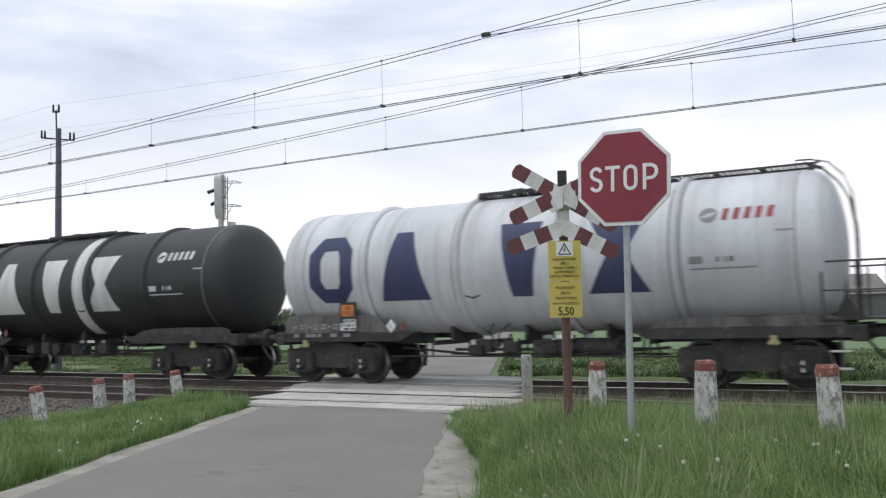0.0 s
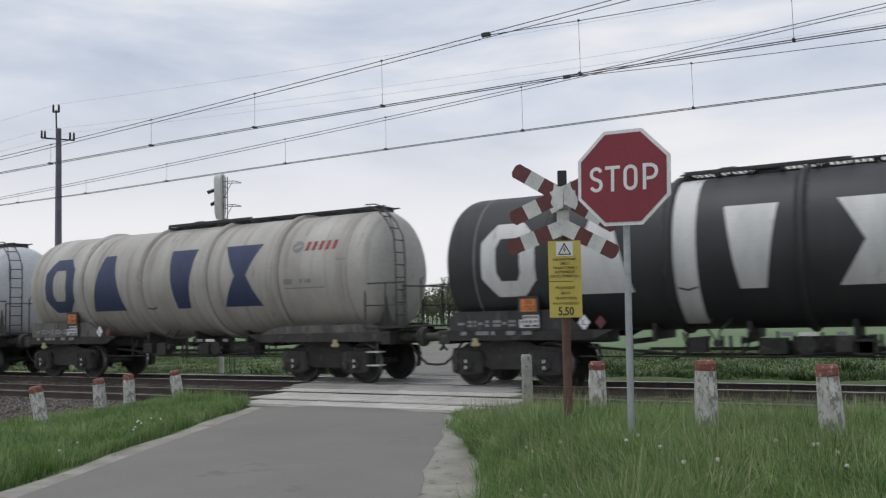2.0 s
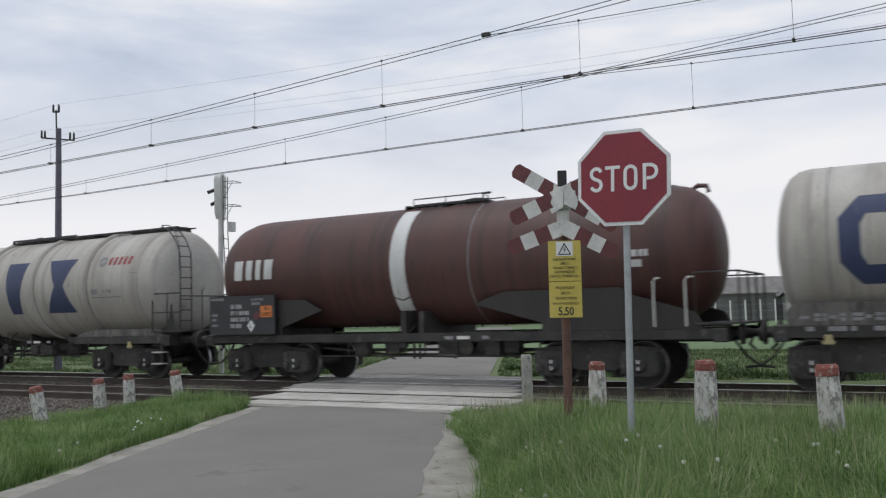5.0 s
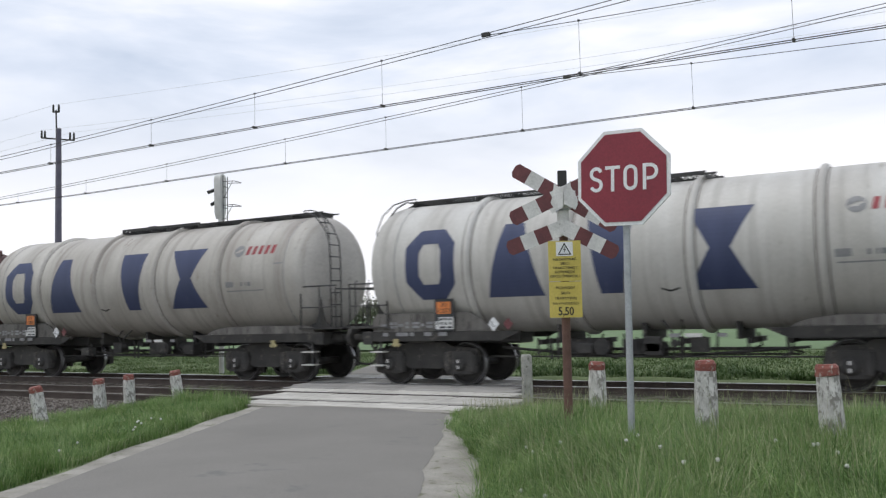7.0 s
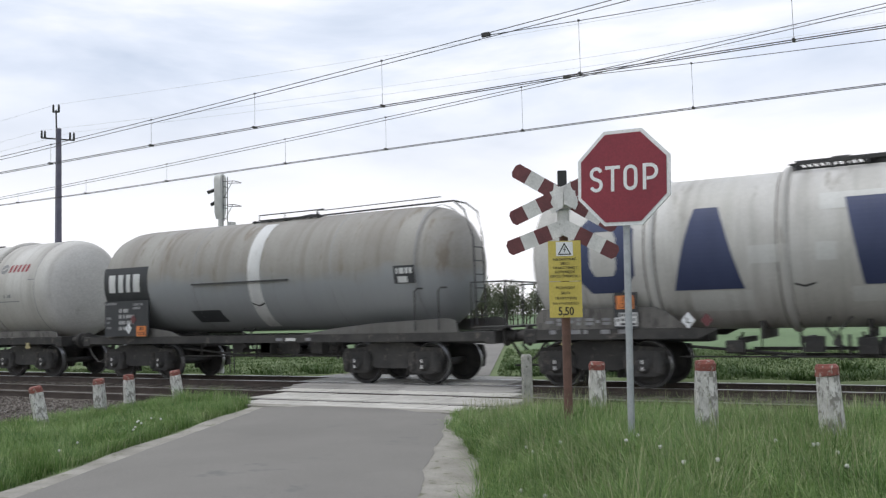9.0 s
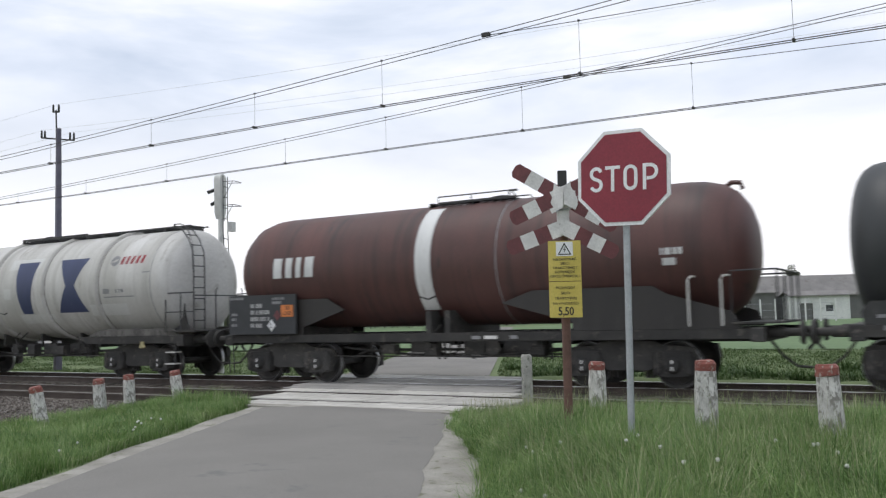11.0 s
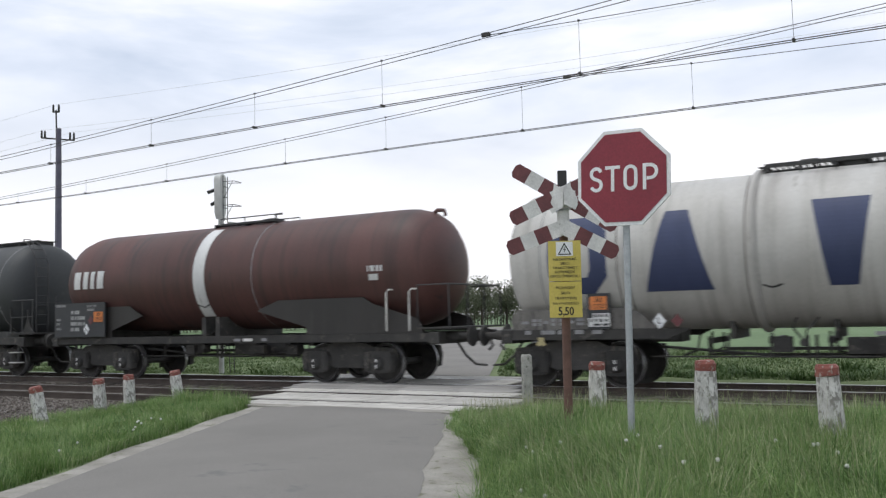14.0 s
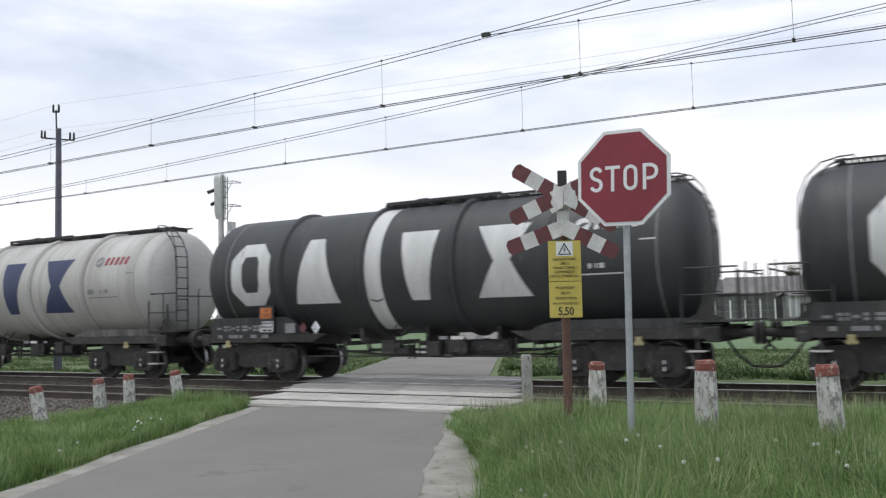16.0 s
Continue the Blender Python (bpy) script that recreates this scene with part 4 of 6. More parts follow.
def smooth_wagon(x0, skin, skirt, body_label, grey=False, logo=0.0):
    """Four-axle tank wagon with a smooth tank, one white stripe and an inscription panel at one end."""
    w = thing("tank_wagon", pose(x0, FAR, 0), body_label, "tank wagon", "wagons of the train")
    R, zc = (1.43, 2.66) if grey else (1.39, 2.67)
    half = [(4.95, R), (5.30, 0.985 * R), (5.65, 0.92 * R), (5.90, 0.80 * R), (6.08, 0.62 * R), (6.18, 0.42 * R), (6.23, 0.20 * R), (6.24, 0.02)]
    prof = [(-d - 0.12, r) for d, r in half[::-1]] + half
    if grey:
        prof = [(d + (0.26 if d < 0 else -0.88), r) for d, r in prof]
    tank = part("tank", Shape().lathe(prof, "x", (0, 0, zc), 72), skin, w, smooth=35)
    u = -0.24 if grey else -0.78
    part("stripe", wrap_tank(Shape(), [rect(u, v, u + 0.40, v + 0.1) for v in np.arange(-1.65 if grey else -1.15, 1.5, 0.1)], R, zc), WHITEPAINT, tank, "white band painted round the tank")
    part("stripe_tick", wrap_tank(Shape(), [((u, -0.78), (u + 0.2, -0.86), (u + 0.2, -0.82), (u, -0.74)), ((u + 0.2, -0.86), (u + 0.4, -0.78), (u + 0.4, -0.74), (u + 0.2, -0.82))], R, zc, 0.01), INK, tank)
    for uu in ((-2.1, 2.3, 4.6) if grey else (1.2,)):
        s = Shape().lathe([(uu - 0.02, R - 0.004), (uu, R + 0.007), (uu + 0.02, R - 0.004)], "x", (0, 0, zc), 72)
        s.f = s.f[:-2]
        part("weld_seam", s, GREYPRINT, tank, smooth=50)
    if grey:
        part("logo_panel", wrap_tank(Shape(), [rect(-5.45, -0.55, -3.75, 0.36)], R, zc), PANELDARK, tank, "dark painted panel on the tank")
        lx, lz = -5.28, -0.08
        part("side_bar", Shape().box(-2.1, 1.06, -R - 0.05, -R - 0.005, 2.44, 2.48), RAILING, w)
        part("patch", wrap_tank(Shape(), [((-2.35, -1.36), (-1.35, -1.36), (-1.42, -0.92), (-2.42, -0.92))], R, zc), PANELDARK, tank)
        part("load_panel", wrap_tank(Shape(), [rect(4.05, -0.42, 4.60, -0.02)], R, zc), PANELDARK, tank)
        tx, tz = 4.10, -0.20
    else:
        lx, lz = -5.42 + logo, 0.06
        tx, tz = 4.65, -0.12
    for a, b in ((0.0, 0.29), (0.37, 0.60), (0.68, 0.87), (0.95, 1.24)):
        part("painted_bar", wrap_tank(Shape(), [((lx + a + 0.02, lz - 0.23), (lx + b - 0.02, lz - 0.23), (lx + b + 0.01, lz + 0.25), (lx + a + 0.04, lz + 0.25))], R, zc, 0.012), WHITEPAINT, tank)
    s = wrap_tank(Shape(), [rect(tx + 0.02, tz, tx + 0.06, tz + 0.13), rect(tx + 0.10, tz, tx + 0.22, tz + 0.13), rect(tx + 0.26, tz, tx + 0.33, tz + 0.13), rect(tx + 0.36, tz, tx + 0.43, tz + 0.13), rect(tx + 0.05, tz - 0.20, tx + 0.30, tz - 0.06)], R, zc, 0.012)
    part("small_print", s, WHITEPAINT, tank)
    # inscription board at the end
    bx0, bx1 = (-5.45, -3.75) if grey else (-6.23, -4.11)
    bd = part("inscription_board", Shape().slab([(bx0, 1.17), (bx1, 1.17), (bx1, 2.12), (bx0, 2.12)], -1.40, -1.36), PANELDARK, w, "dark board with white inscriptions")
    k = (bx1 - bx0) / 1.85
    rows = ((0.62, 1.86, (2, 3)), (0.62, 1.70, (2, 1, 5)), (0.62, 1.54, (4, 3, 1)), (0.62, 1.38, (2, 3)), (1.22, 2.02, (1, 2, 1, 2)), (1.22, 1.92, (6,)), (0.08, 1.66, (4,)), (0.08, 1.54, (3,)), (0.08, 1.40, (4,)), (0.05, 2.05, (9,)))
    for a, z, groups in rows:
        s, xx = Shape(), bx0 + a * k
        hh, step = (0.05, 0.066) if a == 0.62 else (0.032, 0.048)
        for g in groups:
            for _ in range(g):
                s.slab([(xx, z - hh), (xx + step * 0.68, z - hh), (xx + step * 0.68, z + hh), (xx, z + hh)], -1.406, -1.401)
                xx += step
            xx += step * 0.6
        part("inscription", s, SMALLWHITE if a == 0.62 else GREYPRINT, bd)
    hx = bx1 - 0.26
    hz = 1.30 if grey else 1.72
    part("hazard_plate", Shape().slab([(hx - 0.18, hz - 0.14), (hx + 0.18, hz - 0.14), (hx + 0.18, hz + 0.14), (hx - 0.18, hz + 0.14)], -1.412, -1.407), ORANGE, bd, "orange hazard number plate")
    letters("30", 0.13, INK, bd, pose(hx, -1.416, hz + 0.065), 0.15)
    letters("1202", 0.13, INK, bd, pose(hx, -1.416, hz - 0.065), 0.26)
    diamond(bd, hx - 0.48, 1.38, -1.416, 0.15, SIGNWHITE, True)
    diamond(bd, hx - 0.30, 1.62, -1.416, 0.13, DIRTYRED)
    # skirts that taper from the frame to the tank
    near_end = [(-2.80, 1.70), (-3.30, 1.98), (-6.05, 1.98), (-6.12, 1.60), (-6.12, 1.145), (-4.0, 1.145), (-4.0, 1.32)]
    far_end = [(1.25, 1.74), (1.95, 1.98), (4.45, 1.98), (4.70, 1.82), (5.90, 1.46), (6.05, 1.145), (2.80, 1.145), (2.80, 1.32)]
    if grey:
        near_end = [(-5.6, 1.145), (-5.6, 1.42), (-3.7, 1.36), (-3.1, 1.28), (-2.7, 1.145)]
        far_end = [(1.3, 1.145), (2.2, 1.27), (3.4, 1.38), (5.3, 1.46), (5.5, 1.40), (5.55, 1.145)]
    for ring in (near_end, far_end):
        for y in (-1.255, 1.215):
            part("saddle_plate", Shape().slab(ring, y, y + 0.04), skirt, w, "grimy plate that tapers up to the tank")
    # roof gear
    s = Shape().box(-0.65, 1.3, -0.5, -0.45, 4.040, 4.090).box(-0.65, 1.3, 0.45, 0.5, 4.040, 4.090)
    for x in np.arange(-0.9, 1.3, 0.22):
        s.box(x, x + 0.12, -0.48, 0.48, 4.050, 4.080)
    for x in (-0.9, 0.2, 1.25):
        s.box(x - 0.03, x + 0.03, -0.45, 0.45, 3.920, 4.050)
    for y in (-0.5, 0.5):
        s.tube([(-0.65, y, 4.070), (-0.65, y, 4.210), (1.2, y, 4.210), (1.3, y, 4.070)], 0.016, 6)
        s.tube([(0.2, y, 4.070), (0.2, y, 4.210)], 0.014, 5)
    s.lathe([(3.870, 0.28), (4.140, 0.28), (4.180, 0.1)], "z", (0.75, 0, 0), 16)
    s.tube([(1.0, -0.2, 4.070), (1.0, -0.2, 4.250), (1.2, -0.2, 4.250)], 0.03, 6)
    part("roof_platform", s, RAILING, w, smooth=40)
    if grey:
        s = Shape().tube([(1.3, -0.3, 4.090), (5.0, -0.3, 4.130), (5.4, -0.55, 3.870), (5.72, -0.75, 3.2), (5.78, -0.8, 1.3)], 0.022, 6)
        s.tube([(5.0, -0.3, 4.130), (5.0, 0.3, 4.130), (5.45, 0.0, 3.870), (5.72, -0.3, 3.2), (5.78, -0.35, 1.3)], 0.02, 6)
        for z in np.arange(1.5, 3.2, 0.3):
            s.tube([(5.77, -0.8, z), (5.77, -0.35, z)], 0.014, 5)
        s.tube([(1.3, -0.3, 4.210), (4.670, -0.3, 4.250)], 0.012, 5)
        part("roof_rail_and_ladder", s, RAILING, w, smooth=50)
    else:
        s = Shape().tube([(5.55, 0.0, 3.84), (5.75, 0.0, 3.990), (5.92, 0.0, 3.970), (5.96, 0.0, 3.84)], 0.05, 8)
        part("lifting_hook", s, skin, w, smooth=50)
    s = Shape()
    for x in ((4.55, 5.15) if grey else (5.15, 5.75)):
        s.tube([(x, -1.36, 1.2), (x, -1.36, 2.05), (x + 0.05, -1.34, 2.12), (x + 0.12, -1.2, 2.12)], 0.022, 6)
    part("grab_handle", s, RAILPALE if not grey else RAILING, w, smooth=50)
    s = Shape()
    for y in (-1.25, -0.4, 0.4, 1.25):
        s.tube([(6.7, y, 1.24), (6.7, y, 2.2)], 0.02, 6)
    s.tube([(5.9, -1.25, 1.24), (5.9, -1.25, 2.2), (6.7, -1.25, 2.2), (6.7, 1.25, 2.2), (5.9, 1.25, 2.2)], 0.02, 6)
    part("platform_railing", s, RAILING, w, smooth=50)
    part("end_platform", Shape().box(5.9, 6.75, -1.3, 1.3, 1.225, 1.26), BLACKIRON, w)
    pivots = (-4.5, 3.7) if grey else (-4.6, 3.85)
    frame_parts(w, 0.96, 1.14, pivots)
    for x in (() if grey else (-0.62, -0.15)):
        part("tank_strap", Shape().box(x, x + 0.13, -1.22, 1.22, 1.0, 1.62), BLACKIRON, w)
    brake_gear(w)
    return w, running_gear(w, pivots)


TRAIN = []


def build_train():
    white_clean = tank_paint("clean_white_tank", (0.53, 0.55, 0.58), (0.65, 0.67, 0.70), (0.38, 0.365, 0.35), 0.64, 0.4)
    beige = tank_paint("dusty_beige_tank", (0.39, 0.365, 0.33), (0.50, 0.48, 0.445), (0.25, 0.215, 0.185), 0.6, 0.6)
    cream = tank_paint("cream_tank", (0.46, 0.445, 0.415), (0.56, 0.55, 0.525), (0.30, 0.27, 0.24), 0.62, 0.5)
    patched = tank_paint("patched_white_tank", (0.44, 0.43, 0.40), (0.60, 0.59, 0.57), (0.36, 0.34, 0.31), 0.58, 0.5)
    black = tank_paint("black_tank", (0.022, 0.024, 0.027), (0.034, 0.036, 0.039), (0.055, 0.055, 0.055), 0.64, 0.4)
    slate = tank_paint("faded_black_tank", (0.030, 0.033, 0.036), (0.043, 0.046, 0.048), (0.072, 0.073, 0.071), 0.6, 0.5)
    brown = tank_paint("red_brown_tank", (0.072, 0.032, 0.028), (0.108, 0.046, 0.040), (0.036, 0.026, 0.025), 0.6, 0.6)
    grey = tank_paint("dull_grey_tank", (0.25, 0.235, 0.21), (0.32, 0.31, 0.285), (0.20, 0.17, 0.135), 0.57, 0.5, (0.28, 0.30, 0.32))
    skirt_b = tank_paint("grimy_brown_skirt", (0.022, 0.020, 0.019), (0.034, 0.030, 0.028), (0.048, 0.046, 0.043), 0.6, 0.4)
    skirt_g = tank_paint("grimy_grey_skirt", (0.10, 0.097, 0.09), (0.15, 0.145, 0.135), (0.08, 0.07, 0.06), 0.6, 0.5)
    L1 = "white tank wagon with large blue painted figures and red emblem"
    L2 = "dusty beige tank wagon with large faded blue figures"
    L3 = "black tank wagon with large white painted figures and pale stripe"
    L4 = "red-brown tank wagon with white stripe and inscription board"
    TRAIN.append(lettered_wagon(-22.54, black, L3, WHITEPAINT, WHITEPAINT, -1))
    TRAIN.append(lettered_wagon(-8.38, white_clean, L1, BLUE, GREYPRINT, 1, LOGORED))
    TRAIN.append(lettered_wagon(5.86, beige, L2, BLUE, GREYPRINT, 1, LOGORED))
    TRAIN.append(lettered_wagon(20.03, black, L3, WHITEPAINT, WHITEPAINT, 1))
    TRAIN.append(lettered_wagon(34.31, beige, L2, BLUE, GREYPRINT, 1, LOGORED))
    TRAIN.append(smooth_wagon(48.53, brown, skirt_b, L4))
    TRAIN.append(lettered_wagon(62.23, beige, L2, BLUE, GREYPRINT, 1, LOGORED))
    TRAIN.append(lettered_wagon(76.27, cream, "cream tank wagon with large blue figures and red emblem", BLUE, GREYPRINT, -1, LOGORED))
    TRAIN.append(smooth_wagon(90.13, grey, skirt_g, "dull grey tank wagon with white stripe and dark panel", True))
    TRAIN.append(lettered_wagon(103.72, patched, "patched off-white tank wagon with large blue figures", BLUE, GREYPRINT, 1, LOGORED))
    fresh = tank_paint("fresh_white_patch", (0.52, 0.52, 0.50), (0.62, 0.62, 0.60), (0.42, 0.40, 0.37), 0.66, 0.3)
    barrel = [o for o in TRAIN[-1][0].children if o.name.startswith("tank")][0]
    for u0, v0, u1, v1 in ((-3.05, -1.28, -1.95, -0.80), (-1.95, -0.30, -0.50, 0.02), (-0.30, -1.12, 1.25, -0.80), (-0.75, 0.60, 0.75, 0.95), (2.9, -0.9, 4.4, -0.55)):
        part("paint_patch", wrap_tank(Shape(), [rect(u0, v0, u1, v1)], 1.485, 2.60, 0.0035), fresh, barrel, "fresh white overpainted rectangle")
    TRAIN.append(smooth_wagon(118.1, brown, skirt_b, L4, False, 0.6))
    TRAIN.append(lettered_wagon(132.37, slate, L3, WHITEPAINT, WHITEPAINT, 1))
    TRAIN.append(smooth_wagon(146.6, brown, skirt_b, L4))
    TRAIN.append(lettered_wagon(161.0, cream, L1, BLUE, GREYPRINT, 1, LOGORED))
    TRAIN.append(lettered_wagon(175.22, slate, L3, WHITEPAINT, WHITEPAINT, 1, None, True))
    TRAIN.append(lettered_wagon(189.42, slate, L3, WHITEPAINT, WHITEPAINT, -1))


build_train()


# ---- signs and posts ----
FACE = 25.0                                    # signs face back along the lane


def build_stop_sign():
    m = pose(-2.385, 7.36, 0.05, 0, 0, -2.0)
    st = thing("stop_sign", m, "octagonal red stop sign with white border on grey pole", "road sign")
    zc = 2.61
    tilt = -1.8
    pole = part("pole", Shape().tube([(-0.042, 0, 0), (0.008, 0, 3.0), (0.008, 0, 3.005)], 0.03, 14), GALV, st, "grey galvanised pole", 40)
    def octo(r):
        return [(r * math.cos(radians(22.5 + tilt + 45 * k)), zc + r * math.sin(radians(22.5 + tilt + 45 * k))) for k in range(8)]
    plate = part("plate", Shape().slab(octo(0.449), -0.055, -0.035), SIGNWHITE, st, "white-edged octagonal plate")
    part("red_field", Shape().slab(octo(0.416), -0.060, -0.0555), SIGNRED, plate, "red sign face")
    arc = lambda cx, cz, r, a0, a1, n=7: [(cx + r * math.cos(radians(a0 + (a1 - a0) * q / n)), cz + r * math.sin(radians(a0 + (a1 - a0) * q / n))) for q in range(n + 1)]
    hh, r = 0.093, 0.043
    strokes = [arc(-0.232, hh - r, r, 15, 180) + arc(-0.232, 0.046, r, 180, 262, 4) + arc(-0.232, -0.046, r, 82, 0, 4) + arc(-0.232, -hh + r, r, 0, -165),
               [(-0.152, hh), (-0.022, hh)], [(-0.087, hh - 0.0145), (-0.087, -hh - 0.0145)],
               arc(0.068, hh - 0.046, 0.046, 0, 180) + arc(0.068, -hh + 0.046, 0.046, 180, 360) + [(0.114, hh - 0.046)],
               [(0.187, -hh - 0.0145), (0.187, hh)] + [(0.235, hh)] + arc(0.235, hh - 0.054, 0.054, 80, -80) + [(0.235, hh - 0.108), (0.205, hh - 0.108)]]
    s = Shape()
    for pts in strokes:
        pts = [(1.04 * x, 1.04 * z) for x, z in pts]
        ps = [Vector((x * math.cos(radians(tilt)) - z * math.sin(radians(tilt)), x * math.sin(radians(tilt)) + z * math.cos(radians(tilt)))) for x, z in pts]
        vs = []
        for q, p in enumerate(ps):
            d1 = (p - ps[q - 1]).normalized() if q else (ps[1] - p).normalized()
            d2 = (ps[q + 1] - p).normalized() if q < len(ps) - 1 else d1
            n1 = (Vector((-d1.y, d1.x)) + Vector((-d2.y, d2.x))).normalized()
            n1 *= 0.0145 / max(0.5, n1.dot(Vector((-d1.y, d1.x))))
            for o in (n1, -n1):
                for y in (-0.0635, -0.0605):
                    vs.append((p.x + o.x, y, zc - 0.005 + p.y + o.y))
        nn = len(ps)
        fs = [(0, 1, 3, 2), (4 * nn - 4, 4 * nn - 2, 4 * nn - 1, 4 * nn - 3)]
        for q in range(nn - 1):
            b = 4 * q
            fs += [(b, b + 4, b + 6, b + 2), (b + 1, b + 3, b + 7, b + 5), (b, b + 1, b + 5, b + 4), (b + 2, b + 6, b + 7, b + 3)]
        s.add(vs, fs)
    part("lettering", s, SIGNWHITE, plate, "white STOP lettering")
    s = Shape().box(-0.06, 0.1, -0.035, 0.035, zc - 0.22, zc - 0.18).box(-0.06, 0.1, -0.035, 0.035, zc + 0.18, zc + 0.22)
    part("clamp", s, GALV, st)


def build_crossbuck():
    m = pose(-3.44, 8.47, 0.0, 0, 0.4, FACE + 1)
    cb = thing("level_crossing_sign", m, "double red and white crossbuck on rusty post beside track", "crossing sign")
    part("post", Shape().lathe([(0, 0.045), (2.92, 0.045), (2.92, 0.04), (2.95, 0.04)], "z", (0, 0, 0), 14), BROWNPOST, cb, "rusty brown steel post", 40)
    part("post_cap", Shape().box(-0.045, 0.045, -0.05, 0.05, 2.80, 2.975), INK, cb, "black post top")
    k = 0.0058
    def arm(x0, z0, x1, z1, cuts, name="arm", tip0=True, tip1=True, y=-0.06):
        a, b = Vector((x0, 0, z0)), Vector((x1, 0, z1))
        d = (b - a).normalized()
        n = Vector((-d.z, 0, d.x)) * 0.078
        ln = (b - a).length
        root = part(name, Shape().slab([(p.x, p.z) for p in (a - n * .9 + d * .03, b - n * .9 - d * .03, b + n * .9 - d * .03, a + n * .9 + d * .03)], y + 0.004, y + 0.016), GALV, cb)
        for i in range(len(cuts) - 1):
            p, q = a + d * ln * cuts[i], a + d * ln * cuts[i + 1]
            ring = [p - n, q - n, q + n, p + n]
            if i == 0 and tip0:
                ring = [p - n + d * .03, q - n, q + n, p + n + d * .03, p + n * .5, p - n * .5]
            if i == len(cuts) - 2 and tip1:
                ring = [p - n, q - n - d * .03, q - n * .5, q + n * .5, q + n - d * .03, p + n]
            part("stripe", Shape().slab([(r.x, r.z) for r in ring], y - 0.004, y + 0.0035), DIRTYRED if i % 2 == 0 else DIRTYWHITE, root)
    def P(x, y):
        return ((x - 996) * k, 2.72 + (345 - y) * k)
    full = (0, 0.14, 0.27, 0.41, 0.59, 0.73, 0.86, 1)
    arm(*P(910, 297), *P(1088, 405), full, y=-0.075)
    arm(*P(903, 388), *P(1086, 303), full, y=-0.10)
    half = (0, 0.26, 0.50, 0.74, 1.0)
    arm(*P(896, 440), *P(998, 402), half, tip1=False, y=-0.075)
    arm(*P(1088, 452), *P(994, 402), half, tip1=False, y=-0.085)
    # white-painted stretch of post and bent white cover plates at the crossing of the arms
    part("painted_collar", Shape().lathe([(2.36, 0.05), (2.38, 0.062), (2.56, 0.065), (2.66, 0.058)], "z", (0, 0, 0), 14), DIRTYWHITE, cb, "chipped white paint on the post", 40)
    part("fixing_ring", Shape().tube([(0.075 * math.cos(q * math.tau / 12), -0.012 + 0.075 * math.sin(q * math.tau / 12), 2.565 + 0.012 * math.cos(q * math.tau / 12)) for q in range(13)], 0.007, 5), GALV, cb)
    rnd = random.Random(21)
    for side in (-1, 1):
        vs = []
        for i in range(6):
            for q in range(6):
                u, v = q / 5, i / 5
                x = side * (0.004 + u * (0.115 + 0.03 * math.sin(v * 5)))
                z = 2.60 + v * 0.17 + side * 0.015 - u * 0.05 * (0.5 - v) * 2
                z += 0.03 * u * (1 if v > 0.5 else -0.3)
                vs.append((x, -0.125 + 0.028 * u * u + rnd.uniform(-0.007, 0.007), z + rnd.uniform(-0.006, 0.006)))
        s = Shape().add(vs, [(i * 6 + q, i * 6 + q + 1, i * 6 + q + 7, i * 6 + q + 6) for i in range(5) for q in range(5)])
        m0 = len(s.v)
        s.add([(x, y + 0.012, z) for x, y, z in vs], [(i * 6 + q, i * 6 + q + 6, i * 6 + q + 7, i * 6 + q + 1) for i in range(5) for q in range(5)])
        edge = [q for q in range(6)] + [i * 6 + 5 for i in range(1, 6)] + [30 + q for q in range(4, -1, -1)] + [i * 6 for i in range(4, 0, -1)]
        s.f += [(a, m0 + a, m0 + b, b) for a, b in zip(edge, edge[1:] + edge[:1])]
        part("cover_plate", s, DIRTYWHITE, cb, "dented dirty white cover plate", 30)
    # yellow warning plates
    pl = thing("warning_sign", pose(-3.42, 8.42, 0.085, 0, 0.4, FACE + 1), "yellow high-voltage warning plates with black Polish text", "warning sign")
    x0, x1, zb, zm, zt = -0.165, 0.165, 1.375, 1.745, 2.155
    up = part("upper_plate", Shape().slab([(x0, zm), (x1, zm), (x1, zt), (x0, zt)], -0.065, -0.055), YELLOW, pl)
    lo = part("lower_plate", Shape().slab([(x0, zb), (x1, zb), (x1, zm - 0.006), (x0, zm - 0.006)], -0.064, -0.054), YELLOW, pl)
    sq = part("pictogram", Shape().slab([(-0.085, 2.00), (0.085, 2.00), (0.085, 2.145), (-0.085, 2.145)], -0.068, -0.0655), SIGNWHITE, up)
    s = Shape()
    tri = [(-0.07, 2.012), (0.07, 2.012), (0.0, 2.135)]
    for i in range(3):
        a, b = Vector(tri[i]), Vector(tri[(i + 1) % 3])
        c3 = Vector((0, 2.053))
        s.slab([tuple(a), tuple(b), tuple(b + (c3 - b) * 0.25), tuple(a + (c3 - a) * 0.25)], -0.071, -0.0685)
    s.slab([(0.008, 2.10), (-0.014, 2.062), (0.002, 2.064), (-0.008, 2.028), (0.016, 2.072), (0.0, 2.072)], -0.071, -0.0685)
    part("triangle", s, INK, sq)
    for t, z, wd in (("NIE DOTYKAĆ", 1.965, 0.235), ("SIECI", 1.922, 0.09), ("TRAKCYJNEJ !", 1.879, 0.245), ("DOTKNIĘCIE", 1.836, 0.20), ("GROZI ŚMIERCIĄ !", 1.793, 0.295)):
        letters(t, 0.036, INK, up, pose(0, -0.0675, z), wd, depth=0.001)
    for t, z, wd in (("PRZEWODY", 1.675, 0.19), ("SIECI", 1.622, 0.09), ("TRAKCYJNEJ", 1.569, 0.22), ("NA WYSOKOŚCI", 1.516, 0.255)):
        letters(t, 0.036, INK, lo, pose(0, -0.0665, z), wd, depth=0.001)
